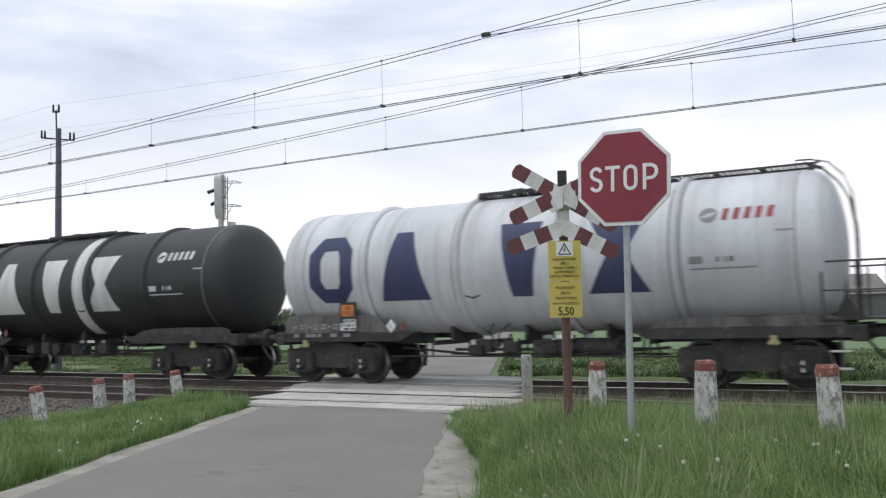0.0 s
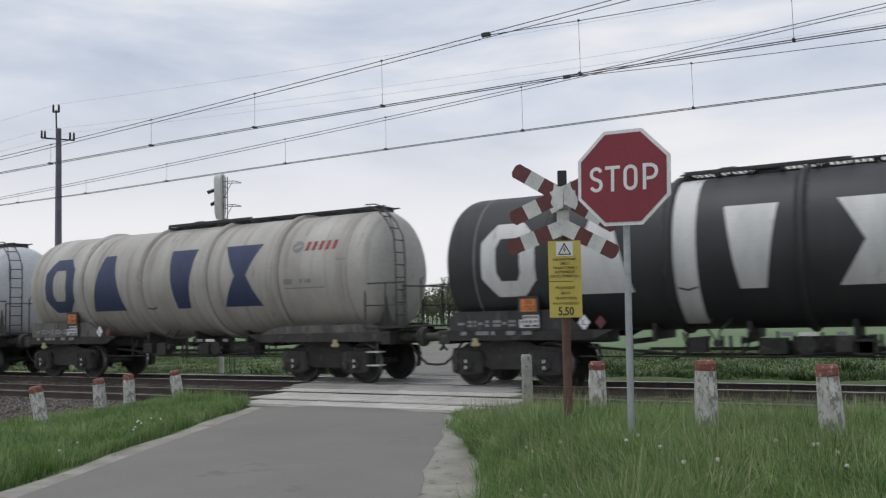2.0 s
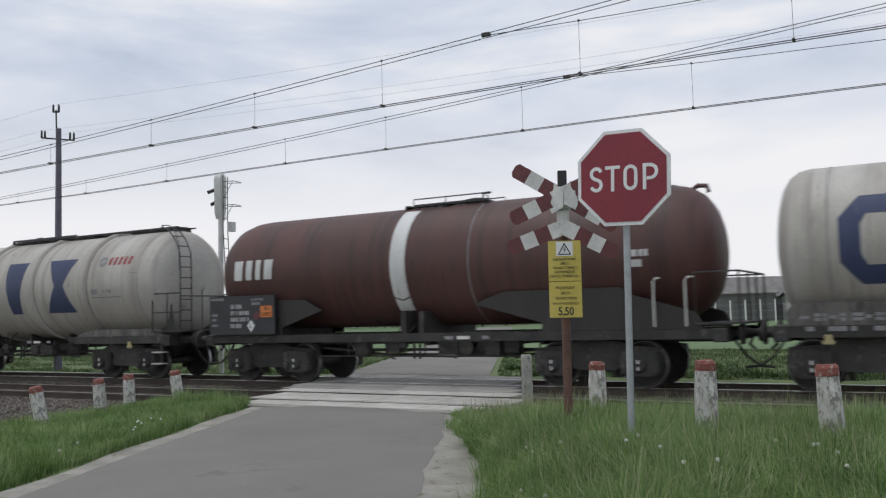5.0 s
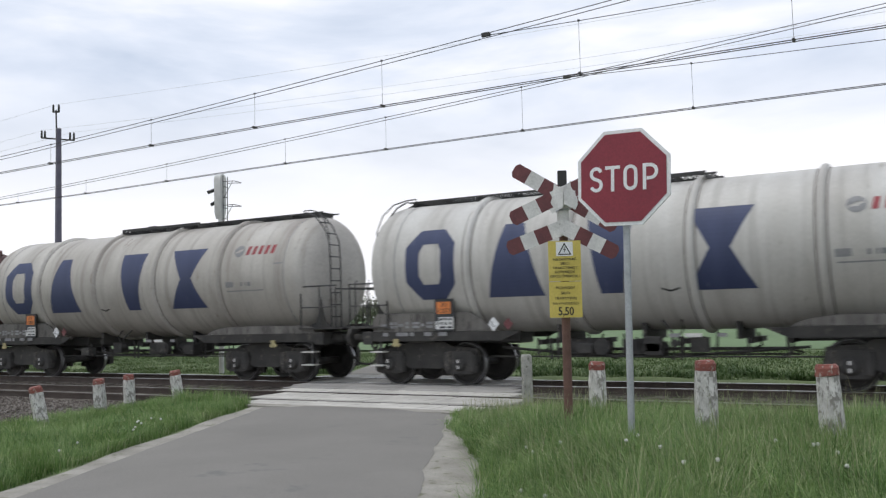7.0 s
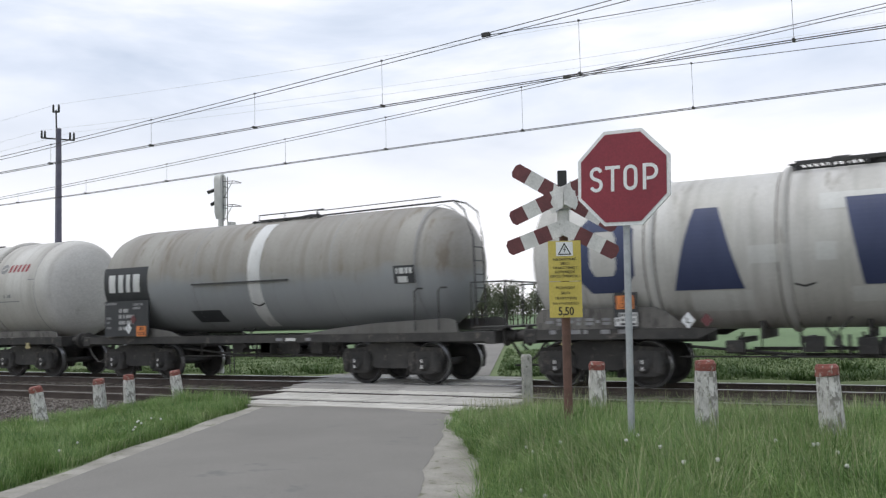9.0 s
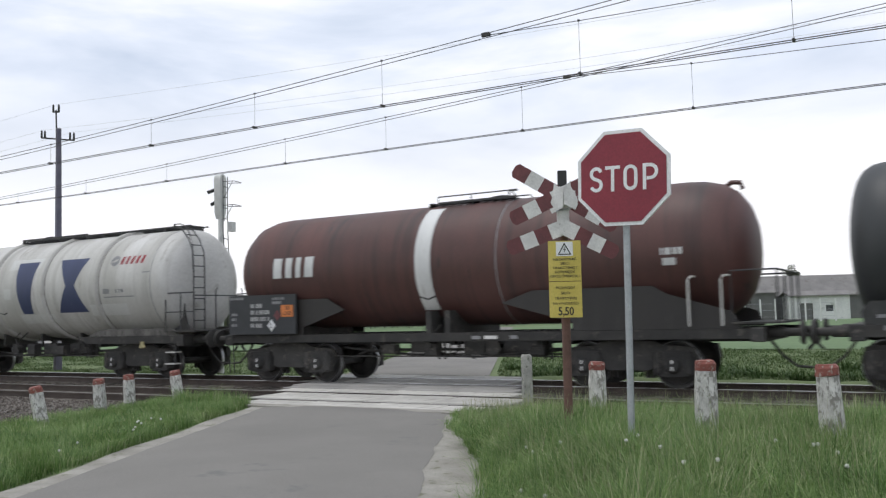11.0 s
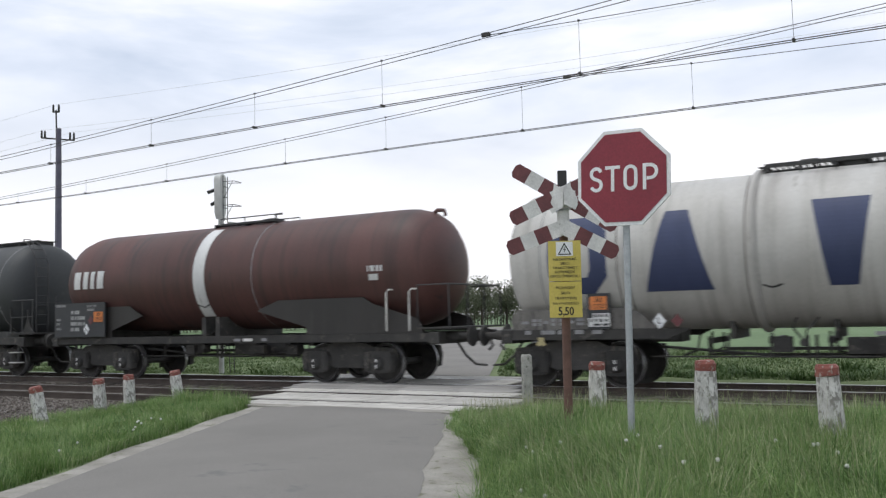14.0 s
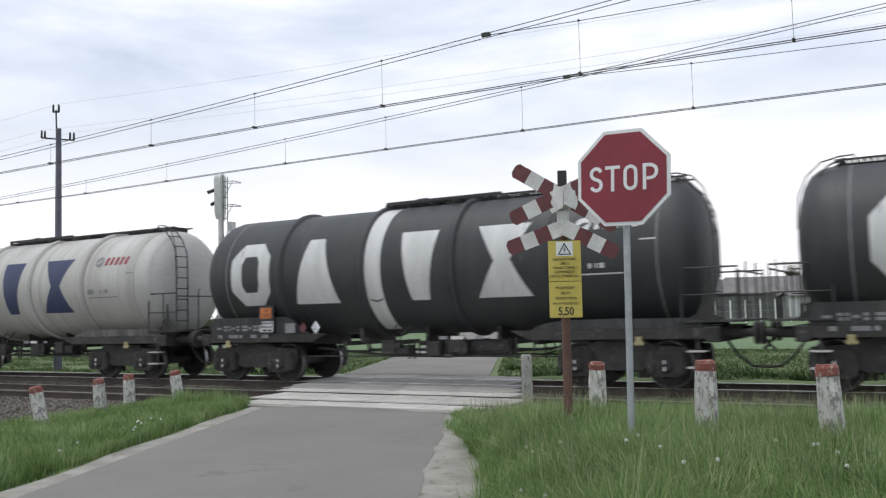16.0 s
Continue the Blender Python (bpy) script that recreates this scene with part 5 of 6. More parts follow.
    letters("5,50", 0.115, INK, lo, pose(0, -0.0665, 1.435), 0.155, bold=0.002, depth=0.001)


def build_bollards():
    rnd = random.Random(4)
    spots = [(-12.33, 8.87, 0.58, 0, 0), (-13.11, 10.57, 0.55, 0, 0), (-13.26, 11.34, 0.57, 0, 0), (-13.03, 12.34, 0.59, 0, 0),
             (-5.52, 12.02, 0.905, 0, 0), (-3.56, 9.66, 0.94, 0, 0.5), (-1.97, 8.12, 1.05, 0, 0.6), (-0.89, 7.96, 1.03, 0, -2.5)]
    for i, (x, y, zt, rx, ry) in enumerate(spots):
        zb = float(ground_z(x, y)) - 0.05
        h = zt - zb
        r = 0.091
        def ring(q, z, wob=0.0):
            c = q * 0.30
            pts = [(q, -q + c), (q, q - c), (q - c, q), (-q + c, q), (-q, q - c), (-q, -q + c), (-q + c, -q), (q - c, -q)]
            return [(a + rnd.uniform(-wob, wob), b + rnd.uniform(-wob, wob), z + rnd.uniform(-wob, wob)) for a, b in pts]
        def column(levels):
            s = Shape()
            vs = []
            for q, z in levels:
                vs += ring(q, z, 0.005)
            fs = [(j * 8 + k, j * 8 + (k + 1) % 8, j * 8 + 8 + (k + 1) % 8, j * 8 + 8 + k) for j in range(len(levels) - 1) for k in range(8)]
            m = 8 * (len(levels) - 1)
            return s.add(vs, fs + [tuple(range(8))[::-1], tuple(range(m, m + 8))])
        b = thing("bollard", pose(x, y, zb, rx, ry, math.degrees(math.atan2(-x, y)) + ((16 if i < 4 else 7) * (-1) ** i)), "weathered concrete bollard with red top and flaking whitewash" if i != 4 else "bare grey concrete bollard beside the crossing deck", "bollard", "bollards along the lane")
        if i < 4:                             # leaning posts along the bank
            b.matrix_basis = Matrix.Translation((x, y, zb)) @ Matrix.Rotation(radians((-10, -4, -3, -8)[i]), 4, Vector((x, y, 0)).normalized()) @ b.matrix_basis.to_3x3().to_4x4()
        if i == 4:
            part("shaft", column([(r * .82, 0), (r * .80, h * .5), (r * .80, h - 0.03), (r * .65, h)]), POSTCON, b)
            continue
        c = 0.095
        part("shaft", column([(r * 1.08, 0), (r * 1.06, h * .15), (r * 1.04, h * .28)]), POSTCON, b, "bare grey concrete foot")
        part("white_band", column([(r * 1.04, h * .28), (r * 1.02, h * .45), (r * .985, h * .7), (r * .95, h - c)]), POSTWHITE, b, "flaking white paint")
        part("red_top", column([(r * .96, h - c), (r * .95, h - 0.03), (r * .80, h)]), POSTRED, b, "faded red top")


build_stop_sign()
build_crossbuck()
build_bollards()


# ---- overhead line ----
def build_wires():
    def line(y, carrier, stitch, contact, drops):
        w = thing("overhead_line", pose(0, y, 0), "dark catenary with messenger, droppers and double contact wire", "overhead line", "overhead lines")
        xs = [p[0] for p in carrier]
        zs = [p[1] for p in carrier]
        co = np.polyfit(xs, zs, 2)
        cz = lambda x: float(np.polyval(co, x))
        # the droppers of the stitch draw the contact wire up a little between the masts
        lift = lambda x: contact + max(0.0, -0.0142 * x - 0.00064 * x * x)
        for dy in (-0.055, 0.055):
            part("contact_wire", Shape().tube([(x, dy, lift(x)) for x in np.linspace(-110, 14, 125)], 0.0085, 6), WIRE, w)
        for dy, dz in ((0.0, 0.0), (0.12, -0.035)):
            part("messenger_wire", Shape().tube([(x, dy, cz(x) + dz) for x in np.linspace(-40, 12, 40)], 0.0075, 6), WIRE, w)
        part("stitch_wire", Shape().tube([(x, 0, z) for x, z in stitch], 0.007, 6), WIRE, w)
        for x in drops:
            top = cz(x) if x < stitch[0][0] else float(np.interp(x, [p[0] for p in stitch], [p[1] for p in stitch]))
            d = part("dropper", Shape().tube([(x, 0, lift(x)), (x, 0, top)], 0.0038, 5), WIRE, w)
            part("contact_clip", Shape().box(x - 0.018, x + 0.018, -0.062, 0.062, lift(x) - 0.012, lift(x) + 0.03), WIRE, d)
            part("carrier_clip", Shape().box(x - 0.018, x + 0.018, -0.015, 0.015, top - 0.012, top + 0.02), WIRE, d)
        s0 = stitch[0]
        part("stitch_clamp", Shape().box(s0[0] - 0.08, s0[0] + 0.08, -0.03, 0.03, s0[1] - 0.02, s0[1] + 0.05), WIRE, w)
    return line


wire_line = build_wires()
wire_line(17.74, [(-27.0, 5.77), (-19.13, 6.04), (-14.86, 6.25), (-11.7, 6.39), (-8.02, 6.56), (-6.96, 6.62), (-0.7, 7.02)], [(-6.96, 6.62), (-4.23, 6.48), (-0.74, 6.34), (5.0, 6.2), (12, 6.2)], 5.51, (-26.05, -22.73, -19.25, -14.87, -11.71, -8.05, -4.27, 0.4))
wire_line(13.99, [(-21.33, 5.94), (-15.68, 6.17), (-12.51, 6.32), (-9.24, 6.48), (-7.02, 6.57), (-4.76, 6.74)], [(-7.02, 6.56), (-5.21, 6.49), (-3.13, 6.43), (2.0, 6.3), (12, 6.3)], 5.50, (-19.26, -15.68, -12.55, -9.30, -5.24, -1.82))


def build_pole():
    base = pose(-27.95, 20.62, -0.15, 0, 0, 30)
    p = thing("power_pole", base, "slim concrete power pole with crossarm and black insulators", "power pole")
    part("mast", Shape().tube([(0.04, 0, 0), (0.0, 0, 8.86)], 0.16, 4, 0.10), POLECON, p)
    part("spike", Shape().tube([(-0.06, 0, 7.9), (-0.10, 0, 9.55)], 0.03, 6), RAILING, p)
    part("crossarm", Shape().tube([(-0.60, 0, 8.52), (0.58, 0, 8.40)], 0.03, 6), RAILING, p)
    for x, z in ((-0.62, 8.50), (-0.50, 8.49), (0.42, 8.40), (0.56, 8.39), (-0.20, 9.45), (0.0, 9.45)):
        part("insulator", Shape().lathe([(0.0, 0.025), (0.04, 0.04), (0.26, 0.035), (0.3, 0.02)], "z", (x, 0, z), 10), INK, p, smooth=40)
    part("insulator_bracket", Shape().tube([(-0.20, 0, 9.47), (0.0, 0, 9.47)], 0.03, 6), RAILING, p)
    ends = (((-0.10, 9.75), 0.0), ((-0.56, 8.8), 0.0), ((0.5, 8.7), 0.0))
    c = thing("power_cable", base, "thin pale power cables above the railway", "power cable", kind="structure")
    run = Matrix.Rotation(radians(-30), 3, "Z")
    for (x, z), dy in ends:
        for sx in (1, -1):
            part("strand", Shape().tube([Vector((x, dy, z + 0.0007 * d * (d - 80))) + run @ Vector((sx * d, 0, 0)) for d in np.linspace(0, 80, 20)], 0.0045, 5), FAINTWIRE, c)


def build_signal():
    s0 = thing("railway_signal", pose(-19.94, 20.6, -0.2, 0, 0, 12), "grey light signal on post with ladder beside far track", "railway signal")
    part("post", Shape().tube([(0, 0, 0), (0, 0, 5.1)], 0.08, 10), SIGNALGREY, s0, smooth=40)
    ring = [(-0.07, 4.95), (0.07, 4.95), (0.15, 5.15)] + [(0.18 * math.cos(a), 6.2 + 0.18 * math.sin(a)) for a in np.linspace(0, math.pi, 9)] + [(-0.15, 5.15)]
    n = len(ring)
    back = Shape().add([(x, y, z) for x in (-0.13, 0.10) for y, z in ring], [(i, (i + 1) % n, n + (i + 1) % n, n + i) for i in range(n)] + [tuple(range(n))[::-1], tuple(range(n, 2 * n))])
    head = part("signal_head", back, SIGNALGREY, s0, "pale grey rounded signal head", 40)
    for z, ln in ((5.92, 0.34), (5.52, 0.22)):
        hood = Shape().tube([(-0.12, 0, z), (-0.12 - ln, 0, z - 0.09)], 0.055, 10)
        part("hood", hood, INK, head, smooth=50)
    s = Shape()
    ladder(s, 0.20, -0.05, 4.6, 6.3, 0.13)
    ladder(s, 0.42, -0.05, 0.1, 4.6, 0.13, -0.22)
    part("ladder", s, RAILING, s0)
    for z in (6.1, 5.35):
        s = Shape().tube([(0.2, -0.18, z), (0.6, -0.25, z), (0.62, 0.0, z), (0.6, 0.25, z), (0.2, 0.12, z)], 0.012, 5)
        s.tube([(0.6, -0.25, z), (0.22, -0.17, z - 0.5)], 0.01, 5)
        part("safety_hoop", s, RAILING, s0)
    part("cable_box", Shape().box(0.20, 0.36, 0.05, 0.3, 4.55, 4.85), SIGNALGREY, s0)


build_pole()
build_signal()


# ---- distance ----
def build_barn():
    def at(px_x, depth):
        """A spot across the fields at that bearing (x: slope to the side) and depth along the view."""
        f, r = Vector((-math.sin(YAW), math.cos(YAW), 0)), Vector((math.cos(YAW), math.sin(YAW), 0))
        return f * depth + r * (px_x * depth)
    def house(p, turn, ln, wd, wall_h, roof_h, wall, openings, label):
        h = thing("farm_building", pose(p.x, p.y, -0.1, 0, 0, turn), label, "farm building", "farm buildings")
        t = 0.3
        s = Shape()
        xs = sorted({-ln / 2, ln / 2, *[o[0] for o in openings], *[o[1] for o in openings]})
        for a, b in zip(xs[:-1], xs[1:]):
            o = [q for q in openings if q[0] <= a + 1e-6 and q[1] >= b - 1e-6]
            if o:
                if o[0][2] > 0:
                    s.box(a, b, -wd / 2, -wd / 2 + t, 0, o[0][2])
                s.box(a, b, -wd / 2, -wd / 2 + t, o[0][3], wall_h)
            else:
                s.box(a, b, -wd / 2, -wd / 2 + t, 0, wall_h)
        s.box(-ln / 2, ln / 2, wd / 2 - t, wd / 2, 0, wall_h)
        for x in (-ln / 2, ln / 2 - t):
            s.prism([(-wd / 2 + t, 0), (wd / 2 - t, 0), (wd / 2 - t, wall_h), (0, wall_h + roof_h * 0.9), (-wd / 2 + t, wall_h)], x, x + t)
        part("wall", s, wall, h)
        s = Shape()
        e = 0.35
        for sy in (-1, 1):
            s.add([(x, y, z) for x in (-ln / 2 - e, ln / 2 + e) for y, z in ((sy * (wd / 2 + e), wall_h - 0.05), (0, wall_h + roof_h), (0, wall_h + roof_h + 0.12), (sy * (wd / 2 + e), wall_h + 0.07))],
                  [(0, 1, 5, 4), (1, 2, 6, 5), (2, 3, 7, 6), (3, 0, 4, 7), (0, 3, 2, 1), (4, 5, 6, 7)])
        part("roof", s, ROOF, h, "weathered grey roof")
        for a, b, z0, z1 in openings:
            wn = part("window" if z0 > 0.3 else "barn_door", Shape().box(a, b, -wd / 2 + 0.15, -wd / 2 + 0.2, z0, z1), DARKGLASS if z0 > 0.3 else GREYWALL, h)
            part("frame", Shape().box(a, b, -wd / 2 + 0.1, -wd / 2 + 0.2, z1 - 0.06, z1).box(a, a + 0.06, -wd / 2 + 0.1, -wd / 2 + 0.2, z0, z1).box(b - 0.06, b, -wd / 2 + 0.1, -wd / 2 + 0.2, z0, z1), SIGNWHITE if z0 > 0.3 else BARK, wn)
    house(at(0.405, 116), 27, 19, 8, 3.0, 2.6, GREYWALL, [(-7, -4.5, 0.0, 2.3), (-1.5, 1.0, 0.0, 2.3), (3.2, 4.2, 1.2, 2.1)], "long low farm building with grey roof")
    house(at(0.421, 108), 27, 7.0, 3.0, 2.9, 0.5, PLASTER, [(-2.4, -0.9, 0.0, 2.0), (0.6, 1.6, 1.0, 1.8)], "white plastered farm annex with small window")
    house(at(0.272, 112), 27, 21, 6, 3.4, 1.8, GREYWALL, [(5.5, 7.5, 0.0, 2.4)], "grey farm shed behind the fence")
    # fence of pale posts
    f = thing("fence", pose(0, 0, 0), "grey wire fence with pale concrete posts", "fence")
    pm = Shape().box(-0.08, 0.08, -0.08, 0.08, -0.15, 2.4).mesh("fence_post", PLASTER)
    pts = [at(0.205 + 0.017 * k, 95) for k in range(15)]
    for p in pts:
        share("post", pm, f, pose(p.x, p.y, 0))
    for z in (0.5, 1.2, 1.9):
        part("fence_wire", Shape().tube([(p.x, p.y, z) for p in pts], 0.012, 4), GALV, f)

    def tree(p, height, spread, seed, lean=0.0):
        rnd = random.Random(seed)
        t = thing("tree", pose(p.x, p.y, -0.15), "distant broadleaf tree with uneven dark green crown", "tree", "trees on the horizon")
        s = Shape().tube([(0, 0, 0), (0.1, 0, height * .25), (0.0, 0.1, height * .55), (0.1, 0, height * .85)], 0.22, 7, 0.05)
        ends = []
        for k in range(16):
            a, z0 = rnd.uniform(0, math.tau), height * rnd.uniform(0.25, 0.8)
            ln = spread * rnd.uniform(0.5, 1.0) * (1.15 - 0.6 * z0 / height)
            e = Vector((ln * math.cos(a), ln * math.sin(a), z0 + ln * rnd.uniform(0.3, 0.8)))
            s.tube([(0.05, 0.05, z0), (e * 0.5 + Vector((0, 0, z0 * 0.5))), e], 0.07, 5, 0.02)
            ends += [e, e * 0.7 + Vector((0, 0, z0 * 0.3))]
        ends.append(Vector((0, 0, height * 0.93)))
        part("trunk", s, BARK, t, smooth=50)
        c = Shape()
        vs, fs = [], []
        for e in ends:
            rr = spread * rnd.uniform(0.35, 0.6)
            for _ in range(110):
                d = Vector((rnd.gauss(0, 1), rnd.gauss(0, 1), rnd.gauss(0, 0.8))).normalized() * rr * rnd.random() ** 0.4
                q = e + d
                if q.z > height:
                    continue
                u = Vector((rnd.gauss(0, 1), rnd.gauss(0, 1), rnd.gauss(0, 1))).normalized()
                w = u.cross(Vector((rnd.gauss(0, 1), rnd.gauss(0, 1), rnd.gauss(0, 1)))).normalized()
                z = rnd.uniform(0.09, 0.17)
                o = len(vs)
                vs += [q - u * z, q + w * z * .5, q + u * z, q - w * z * .5]
                fs.append((o, o + 1, o + 2, o + 3))
        me = bpy.data.meshes.new("crown")
        me.from_pydata([tuple(v) for v in vs], [], fs)
        me.materials.append(LEAVES)
        share("crown", me, t)
    for k, (sx, dep, hh, sp) in enumerate(((0.206, 124, 10.6, 2.6), (0.238, 116, 11.4, 3.0), (0.252, 120, 9.6, 2.2), (0.283, 118, 9.7, 1.7), (0.290, 119, 8.2, 2.0), (0.276, 121, 8.0, 1.9), (0.004, 120, 6.9, 2.6), (0.024, 124, 6.4, 2.6), (0.042, 121, 7.1, 2.4), (0.070, 126, 6.6, 2.6), (0.396, 128, 7.9, 1.1), (0.19, 128, 6.2, 2.6))):
        tree(at(sx, dep), hh, sp, 40 + k)
    # the belt of trees along the edge of the fields: uneven crowns on many thin stems
    rs = np.random.RandomState(64)
    lv, lf = [], []
    stems = Shape()
    for k in range(150):
        side = -0.46 + 0.66 * (k + rs.rand()) / 150
        p = at(side, rs.uniform(126, 142))
        top = float(np.interp(side, [-0.46, -0.22, -0.15, -0.08, -0.04, 0.0, 0.06, 0.2], [2.6, 3.2, 3.9, 4.7, 5.4, 7.0, 6.6, 5.6])) * rs.uniform(0.72, 1.12)
        wide = rs.uniform(1.0, 1.9)
        stems.tube([(p.x, p.y, -0.15), (p.x + rs.uniform(-0.2, 0.2), p.y, top * 0.75)], 0.09, 5, 0.03)
        for _ in range(5):
            c = Vector((p.x + rs.normal(0, 0.5 * wide), p.y + rs.normal(0, 0.5 * wide), top * rs.uniform(0.25, 0.78)))
            for _ in range(80):
                d = Vector(rs.normal(0, 1, 3)).normalized() * rs.rand() ** 0.4
                q = c + Vector((d.x * wide * 0.7, d.y * wide * 0.7, d.z * top * 0.24))
                u = Vector(rs.normal(0, 1, 3)).normalized()
                v = u.cross(Vector(rs.normal(0, 1, 3))).normalized()
                z = rs.uniform(0.10, 0.22)
                o = len(lv)
                lv += [tuple(q - u * z), tuple(q + v * z * 0.6), tuple(q + u * z), tuple(q - v * z * 0.6)]
                lf.append((o, o + 1, o + 2, o + 3))
    me = bpy.data.meshes.new("tree_belt")
    me.from_pydata(lv, [], lf)
    me.materials.append(LEAVES)
    belt = tagged(new("tree_belt", me), "distant uneven belt of grey-green trees and bushes", "woods", kind="stuff")
    part("stems", stems, BARK, belt)


build_barn()


# ---- grass and flowers ----
def blades(name, spots, hmin, hmax, wide, material, seed, label, lean=0.5, back=lambda y: 1.0):
    rs = np.random.RandomState(seed)
    n = len(spots)
    px, py = spots[:, 0], spots[:, 1]
    tuft = 0.5 + 0.25 * np.sin(9.1 * px + 3.0 * np.sin(4.3 * py)) + 0.25 * np.sin(8.3 * py + 2.4 * np.sin(5.2 * px + 1.0))
    h = rs.uniform(hmin, hmax, n) * (0.55 + 0.4 * rs.rand(n) + 0.4 * tuft) * back(py)
    comb = 2.6 * np.sin(2.7 * px + 1.4 * np.sin(3.1 * py)) + 1.8 * np.sin(3.7 * py + px)
    a, t = comb + rs.normal(0, 1.1, n), rs.uniform(0.1, lean, n)
    base = np.stack([spots[:, 0], spots[:, 1], ground_z(spots[:, 0], spots[:, 1]) - 0.02], 1)
    side = np.stack([np.cos(a), np.sin(a), np.zeros(n)], 1) * (wide * rs.uniform(0.6, 1.2, n))[:, None]
    bend = np.stack([-np.sin(a), np.cos(a), np.zeros(n)], 1) * (h * t)[:, None]
    up = np.array([0, 0, 1.0]) * h[:, None]
    v = np.stack([base - side, base + side, base + bend * 0.3 + up * 0.55 + side * 0.8, base + bend * 0.3 + up * 0.55 - side * 0.8, base + bend * 1.0 + up * (1 - 0.25 * t[:, None])], 1)
    i = np.arange(n) * 5
    quads = np.stack([i, i + 1, i + 2, i + 3], 1)
    tris = np.stack([i + 3, i + 2, i + 4], 1)
    me = bpy.data.meshes.new(name)
    me.from_pydata(v.reshape(-1, 3).tolist(), [], quads.tolist() + tris.tolist())
    me.materials.append(material)
    tagged(new(name, me), label, "grass", kind="stuff")


def scatter(n, x0, x1, y0, y1, keep, seed):
    rs = np.random.RandomState(seed)
    p = np.stack([rs.uniform(x0, x1, n), rs.uniform(y0, y1, n)], 1)
    return p[keep(p[:, 0], p[:, 1], rs.rand(n))]


def build_grass():
    A = lambda x, y: x + SLOPE * y
    patch = lambda x, y: 0.5 + 0.5 * np.sin(2.3 * x + 1.1 * np.sin(1.9 * y)) * np.sin(1.7 * y + 0.8 * x)
    right = scatter(420000, -6.8, 0.8, 4.6, 12.9, lambda x, y, r: (A(x, y) > grass_edge(y) + 0.02 + 0.30 * r * r + 0.10 * np.sin(7 * y) * np.sin(3.1 * y)) & (r > 0.15 * patch(x, y)), 1)
    blades("tall_grass", right, 0.17, 0.46, 0.0032, GRASS, 2, "tall fresh green grass on the bank by the bollards", 1.35, lambda y: np.interp(y, [8.8, 11.0], [1.0, 0.5]))
    stalks = scatter(14000, -6.8, 0.8, 4.6, 12.6, lambda x, y, r: (A(x, y) > grass_edge(y) + 0.15) & (patch(x, y) > 0.35), 11)
    blades("seed_stalks", stalks, 0.36, 0.62, 0.0026, STALK, 12, "tall thin grass stalks above the bank", 0.6, lambda y: np.interp(y, [8.8, 11.0], [1.0, 0.75]))
    left = scatter(420000, -16, -6.6, 3.8, 12.5, lambda x, y, r: (A(x, y) < -5.36 - 0.2 * r) & (r > 0.2 * patch(x, y)) & (x > -1.65 * y - 0.5) & ((y < 8.2) | (x > -12.75 - 0.14 * (y - 9) - 0.35 * r * r)), 3)
    blades("verge_grass", left, 0.09, 0.27, 0.0040, GRASS, 4, "short green grass verge beside the lane", 1.2)
    tuft = scatter(6000, -13.2, -10.9, 11.6, 13.0, lambda x, y, r: (A(x, y) < -5.6) & (np.hypot(x + 12.1, (y - 12.3) * 1.2) < 0.8), 5)
    blades("tall_tuft", tuft, 0.12, 0.42, 0.0045, GRASS, 6, "tall grass tuft at the corner of the deck", 0.6)
    far = scatter(150000, -44, 8, 20.2, 36, lambda x, y, r: ((A(x, y) < -5.5) | (A(x, y) > -0.7)), 7)
    blades("far_verge", far, 0.03, 0.13, 0.02, WEEDS, 8, "short rough grass on the bank across the railway", 1.8)
    clump = lambda x, y: np.sin(1.9 * x + 1.3 * np.sin(2.3 * y)) * np.sin(1.6 * y + 0.9 * np.sin(1.4 * x))
    weed = scatter(60000, -30, 6, 20.3, 25, lambda x, y, r: ((A(x, y) < -6.0) | (A(x, y) > -0.5)) & (clump(x, y) > 0.25 + 0.35 * r) & (x > -9.5 - 12 * r), 17)
    blades("bank_weeds", weed, 0.10, 0.32, 0.024, NETTLES, 18, "dark leafy weeds in clumps behind the far track", 1.6)


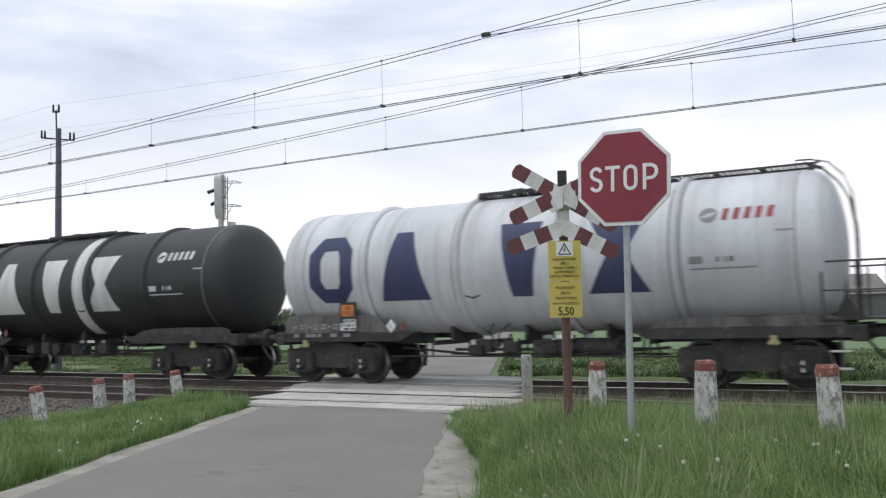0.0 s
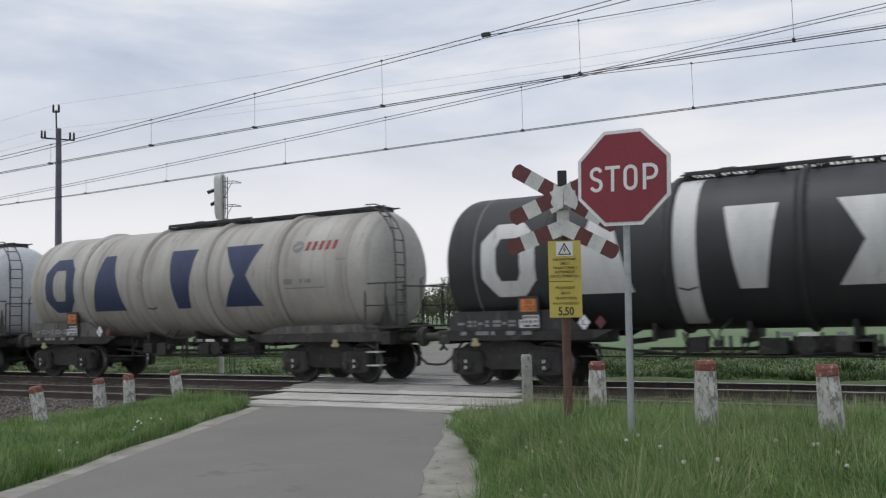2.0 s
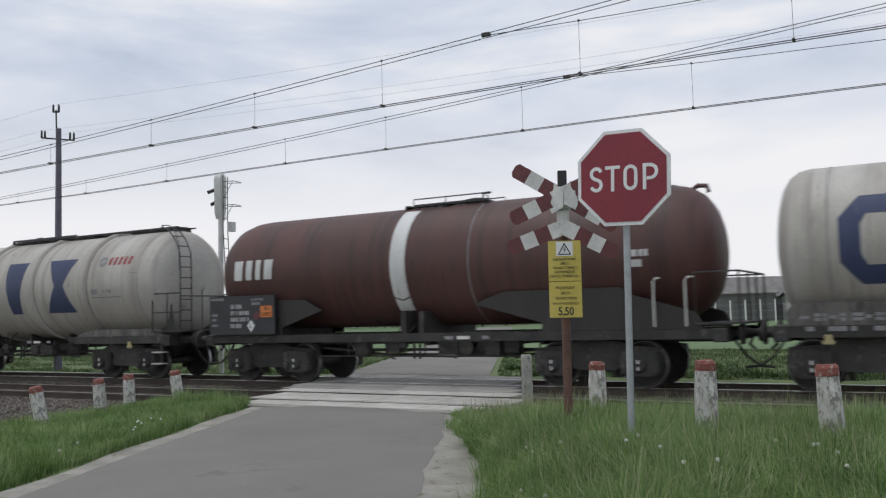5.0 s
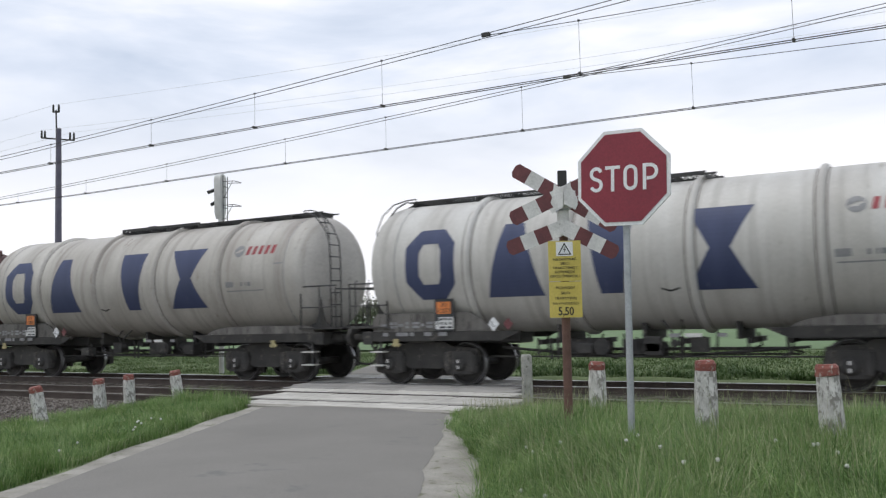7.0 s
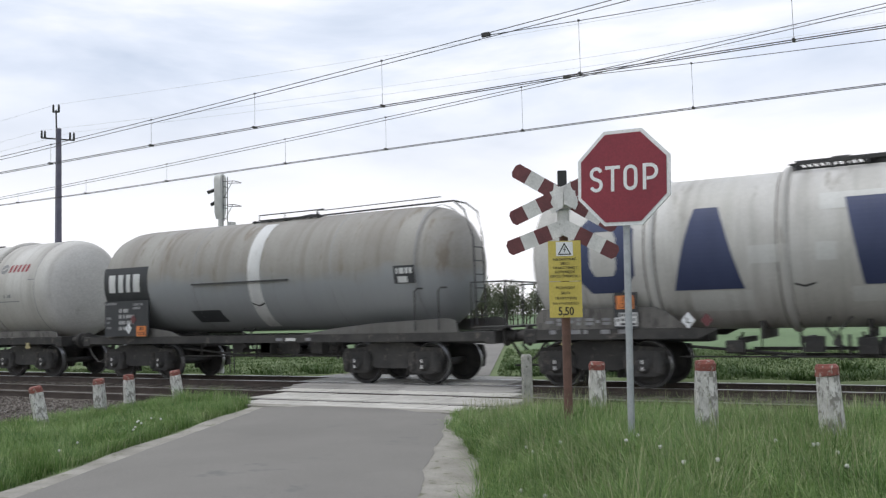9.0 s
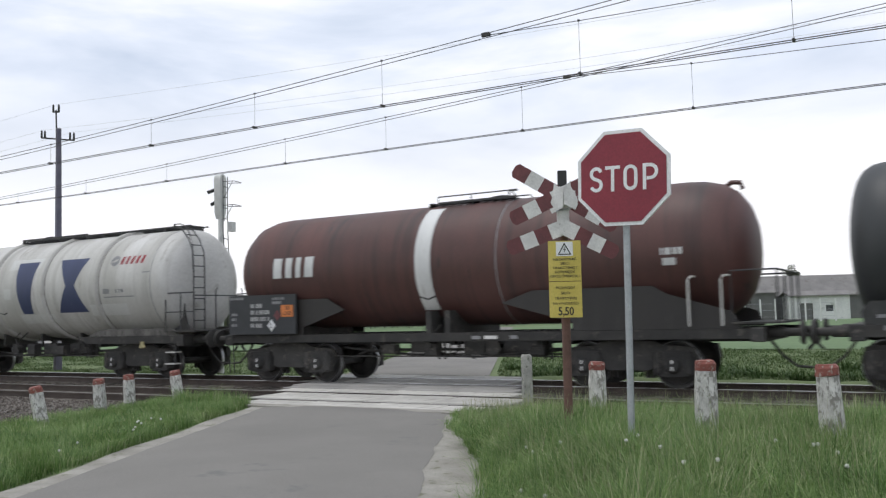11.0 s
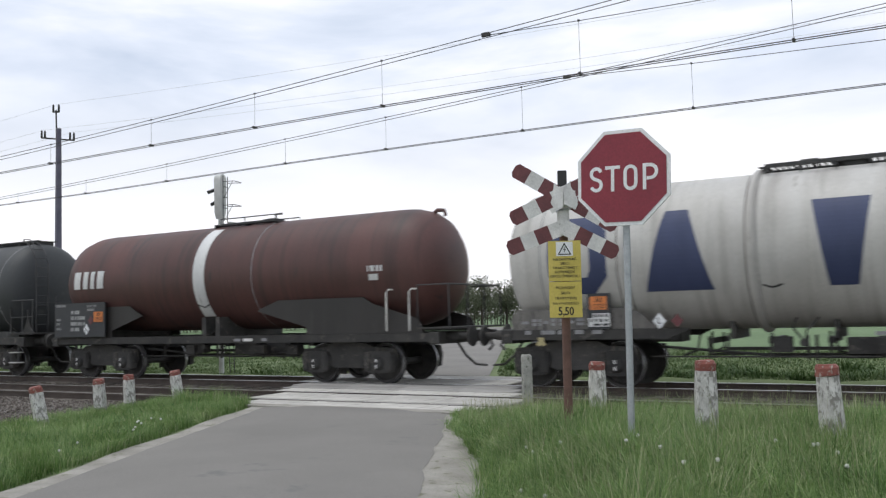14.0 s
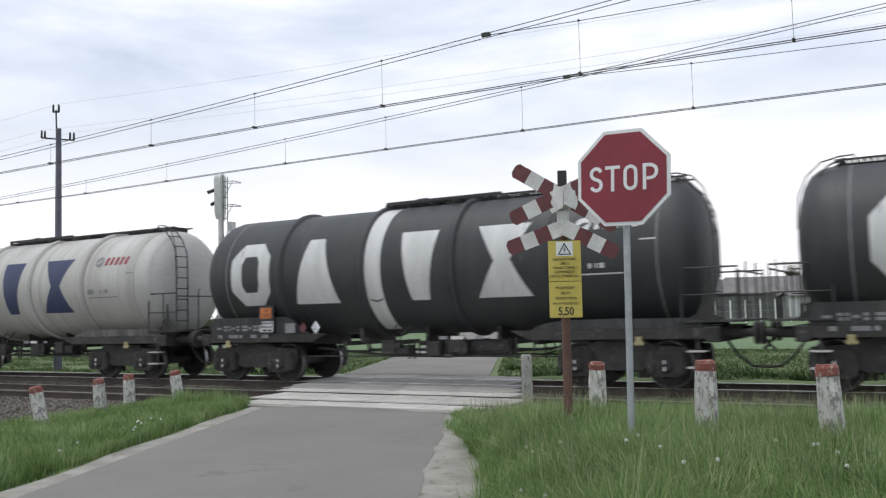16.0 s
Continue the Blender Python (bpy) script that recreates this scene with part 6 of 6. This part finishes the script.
def build_flowers():
    rnd = random.Random(77)
    clock = thing("dandelion", pose(-1.2, 6.9, 0.18), "white dandelion clock on a thin stem in grass", "dandelion", "dandelions in the verge")
    s = Shape()
    part("stem", Shape().tube([(0, 0, 0), (0.012, 0.01, 0.16), (0.02, 0.0, 0.34)], 0.0025, 5), STEM, clock)
    hd = Shape().lathe([(-0.014, 0.004), (-0.010, 0.012), (0, 0.0155), (0.010, 0.012), (0.014, 0.004)], "z", (0.02, 0, 0.352), 10)
    part("seed_head", hd, FLUFF, clock, "white fluffy seed head", 60)
    spots = [(-3.33, 7.12), (-3.15, 6.84), (-2.93, 6.93), (-2.21, 6.61), (-2.23, 6.89), (-1.51, 5.7), (-1.33, 5.77), (-0.91, 6.74), (-0.86, 6.76), (-0.7, 6.44), (-2.42, 5.32), (-2.62, 5.59), (-0.6, 5.9), (-1.9, 6.3)]
    for x, y in spots:
        copy_thing(clock, pose(x, y, float(ground_z(x, y)) - 0.06, rnd.uniform(-9, 9), rnd.uniform(-9, 9), rnd.uniform(0, 360)))
    for x, y in ((-9.81, 8.59), (-9.21, 7.82), (-8.81, 6.88), (-10.02, 8.88), (-8.45, 6.31), (-9.9, 8.5), (-9.6, 8.4), (-9.7, 8.9), (-9.4, 8.1)):
        copy_thing(clock, pose(x, y, float(ground_z(x, y)) - 0.14, rnd.uniform(-9, 9), rnd.uniform(-9, 9), rnd.uniform(0, 360)))


build_grass()
build_flowers()


# ---- what moves ----
# how far the train lags or leads its mean speed, in metres
LAG = [(0.0, 0.67), (0.5, 0.27), (1.0, 0.36), (1.5, -0.13), (2.0, 0.01), (2.5, -0.26), (3.0, -0.24), (3.5, -0.59), (4.0, -0.53), (6.5, -0.40), (7.0, -0.19), (7.5, -0.41), (8.0, -0.27), (8.5, -0.50), (9.0, -0.40),
       (11.5, -0.18), (12.0, -0.49), (12.5, 0.16), (13.0, -0.44), (13.5, 0.39), (14.0, -0.19), (14.5, 0.54), (15.0, 0.20), (15.5, 0.55), (16.0, 0.32)]


def gone(t):
    return SPEED * t - float(np.interp(t, [q[0] for q in LAG], [q[1] for q in LAG]))


def motions():
    for w, wheels in TRAIN:
        x0 = w.location.x
        walk(w, [(t, pose(x0 - gone(t), FAR, 0)) for t, _ in LAG])
        for ax in wheels:
            p = ax.location.copy()
            turn0 = (x0 + p.x) / 0.46
            walk(ax, [(k / 30, Matrix.Translation(p) @ Matrix.Rotation(turn0 - gone(k / 30) / 0.46, 4, "Y")) for k in range(481)])


motions()
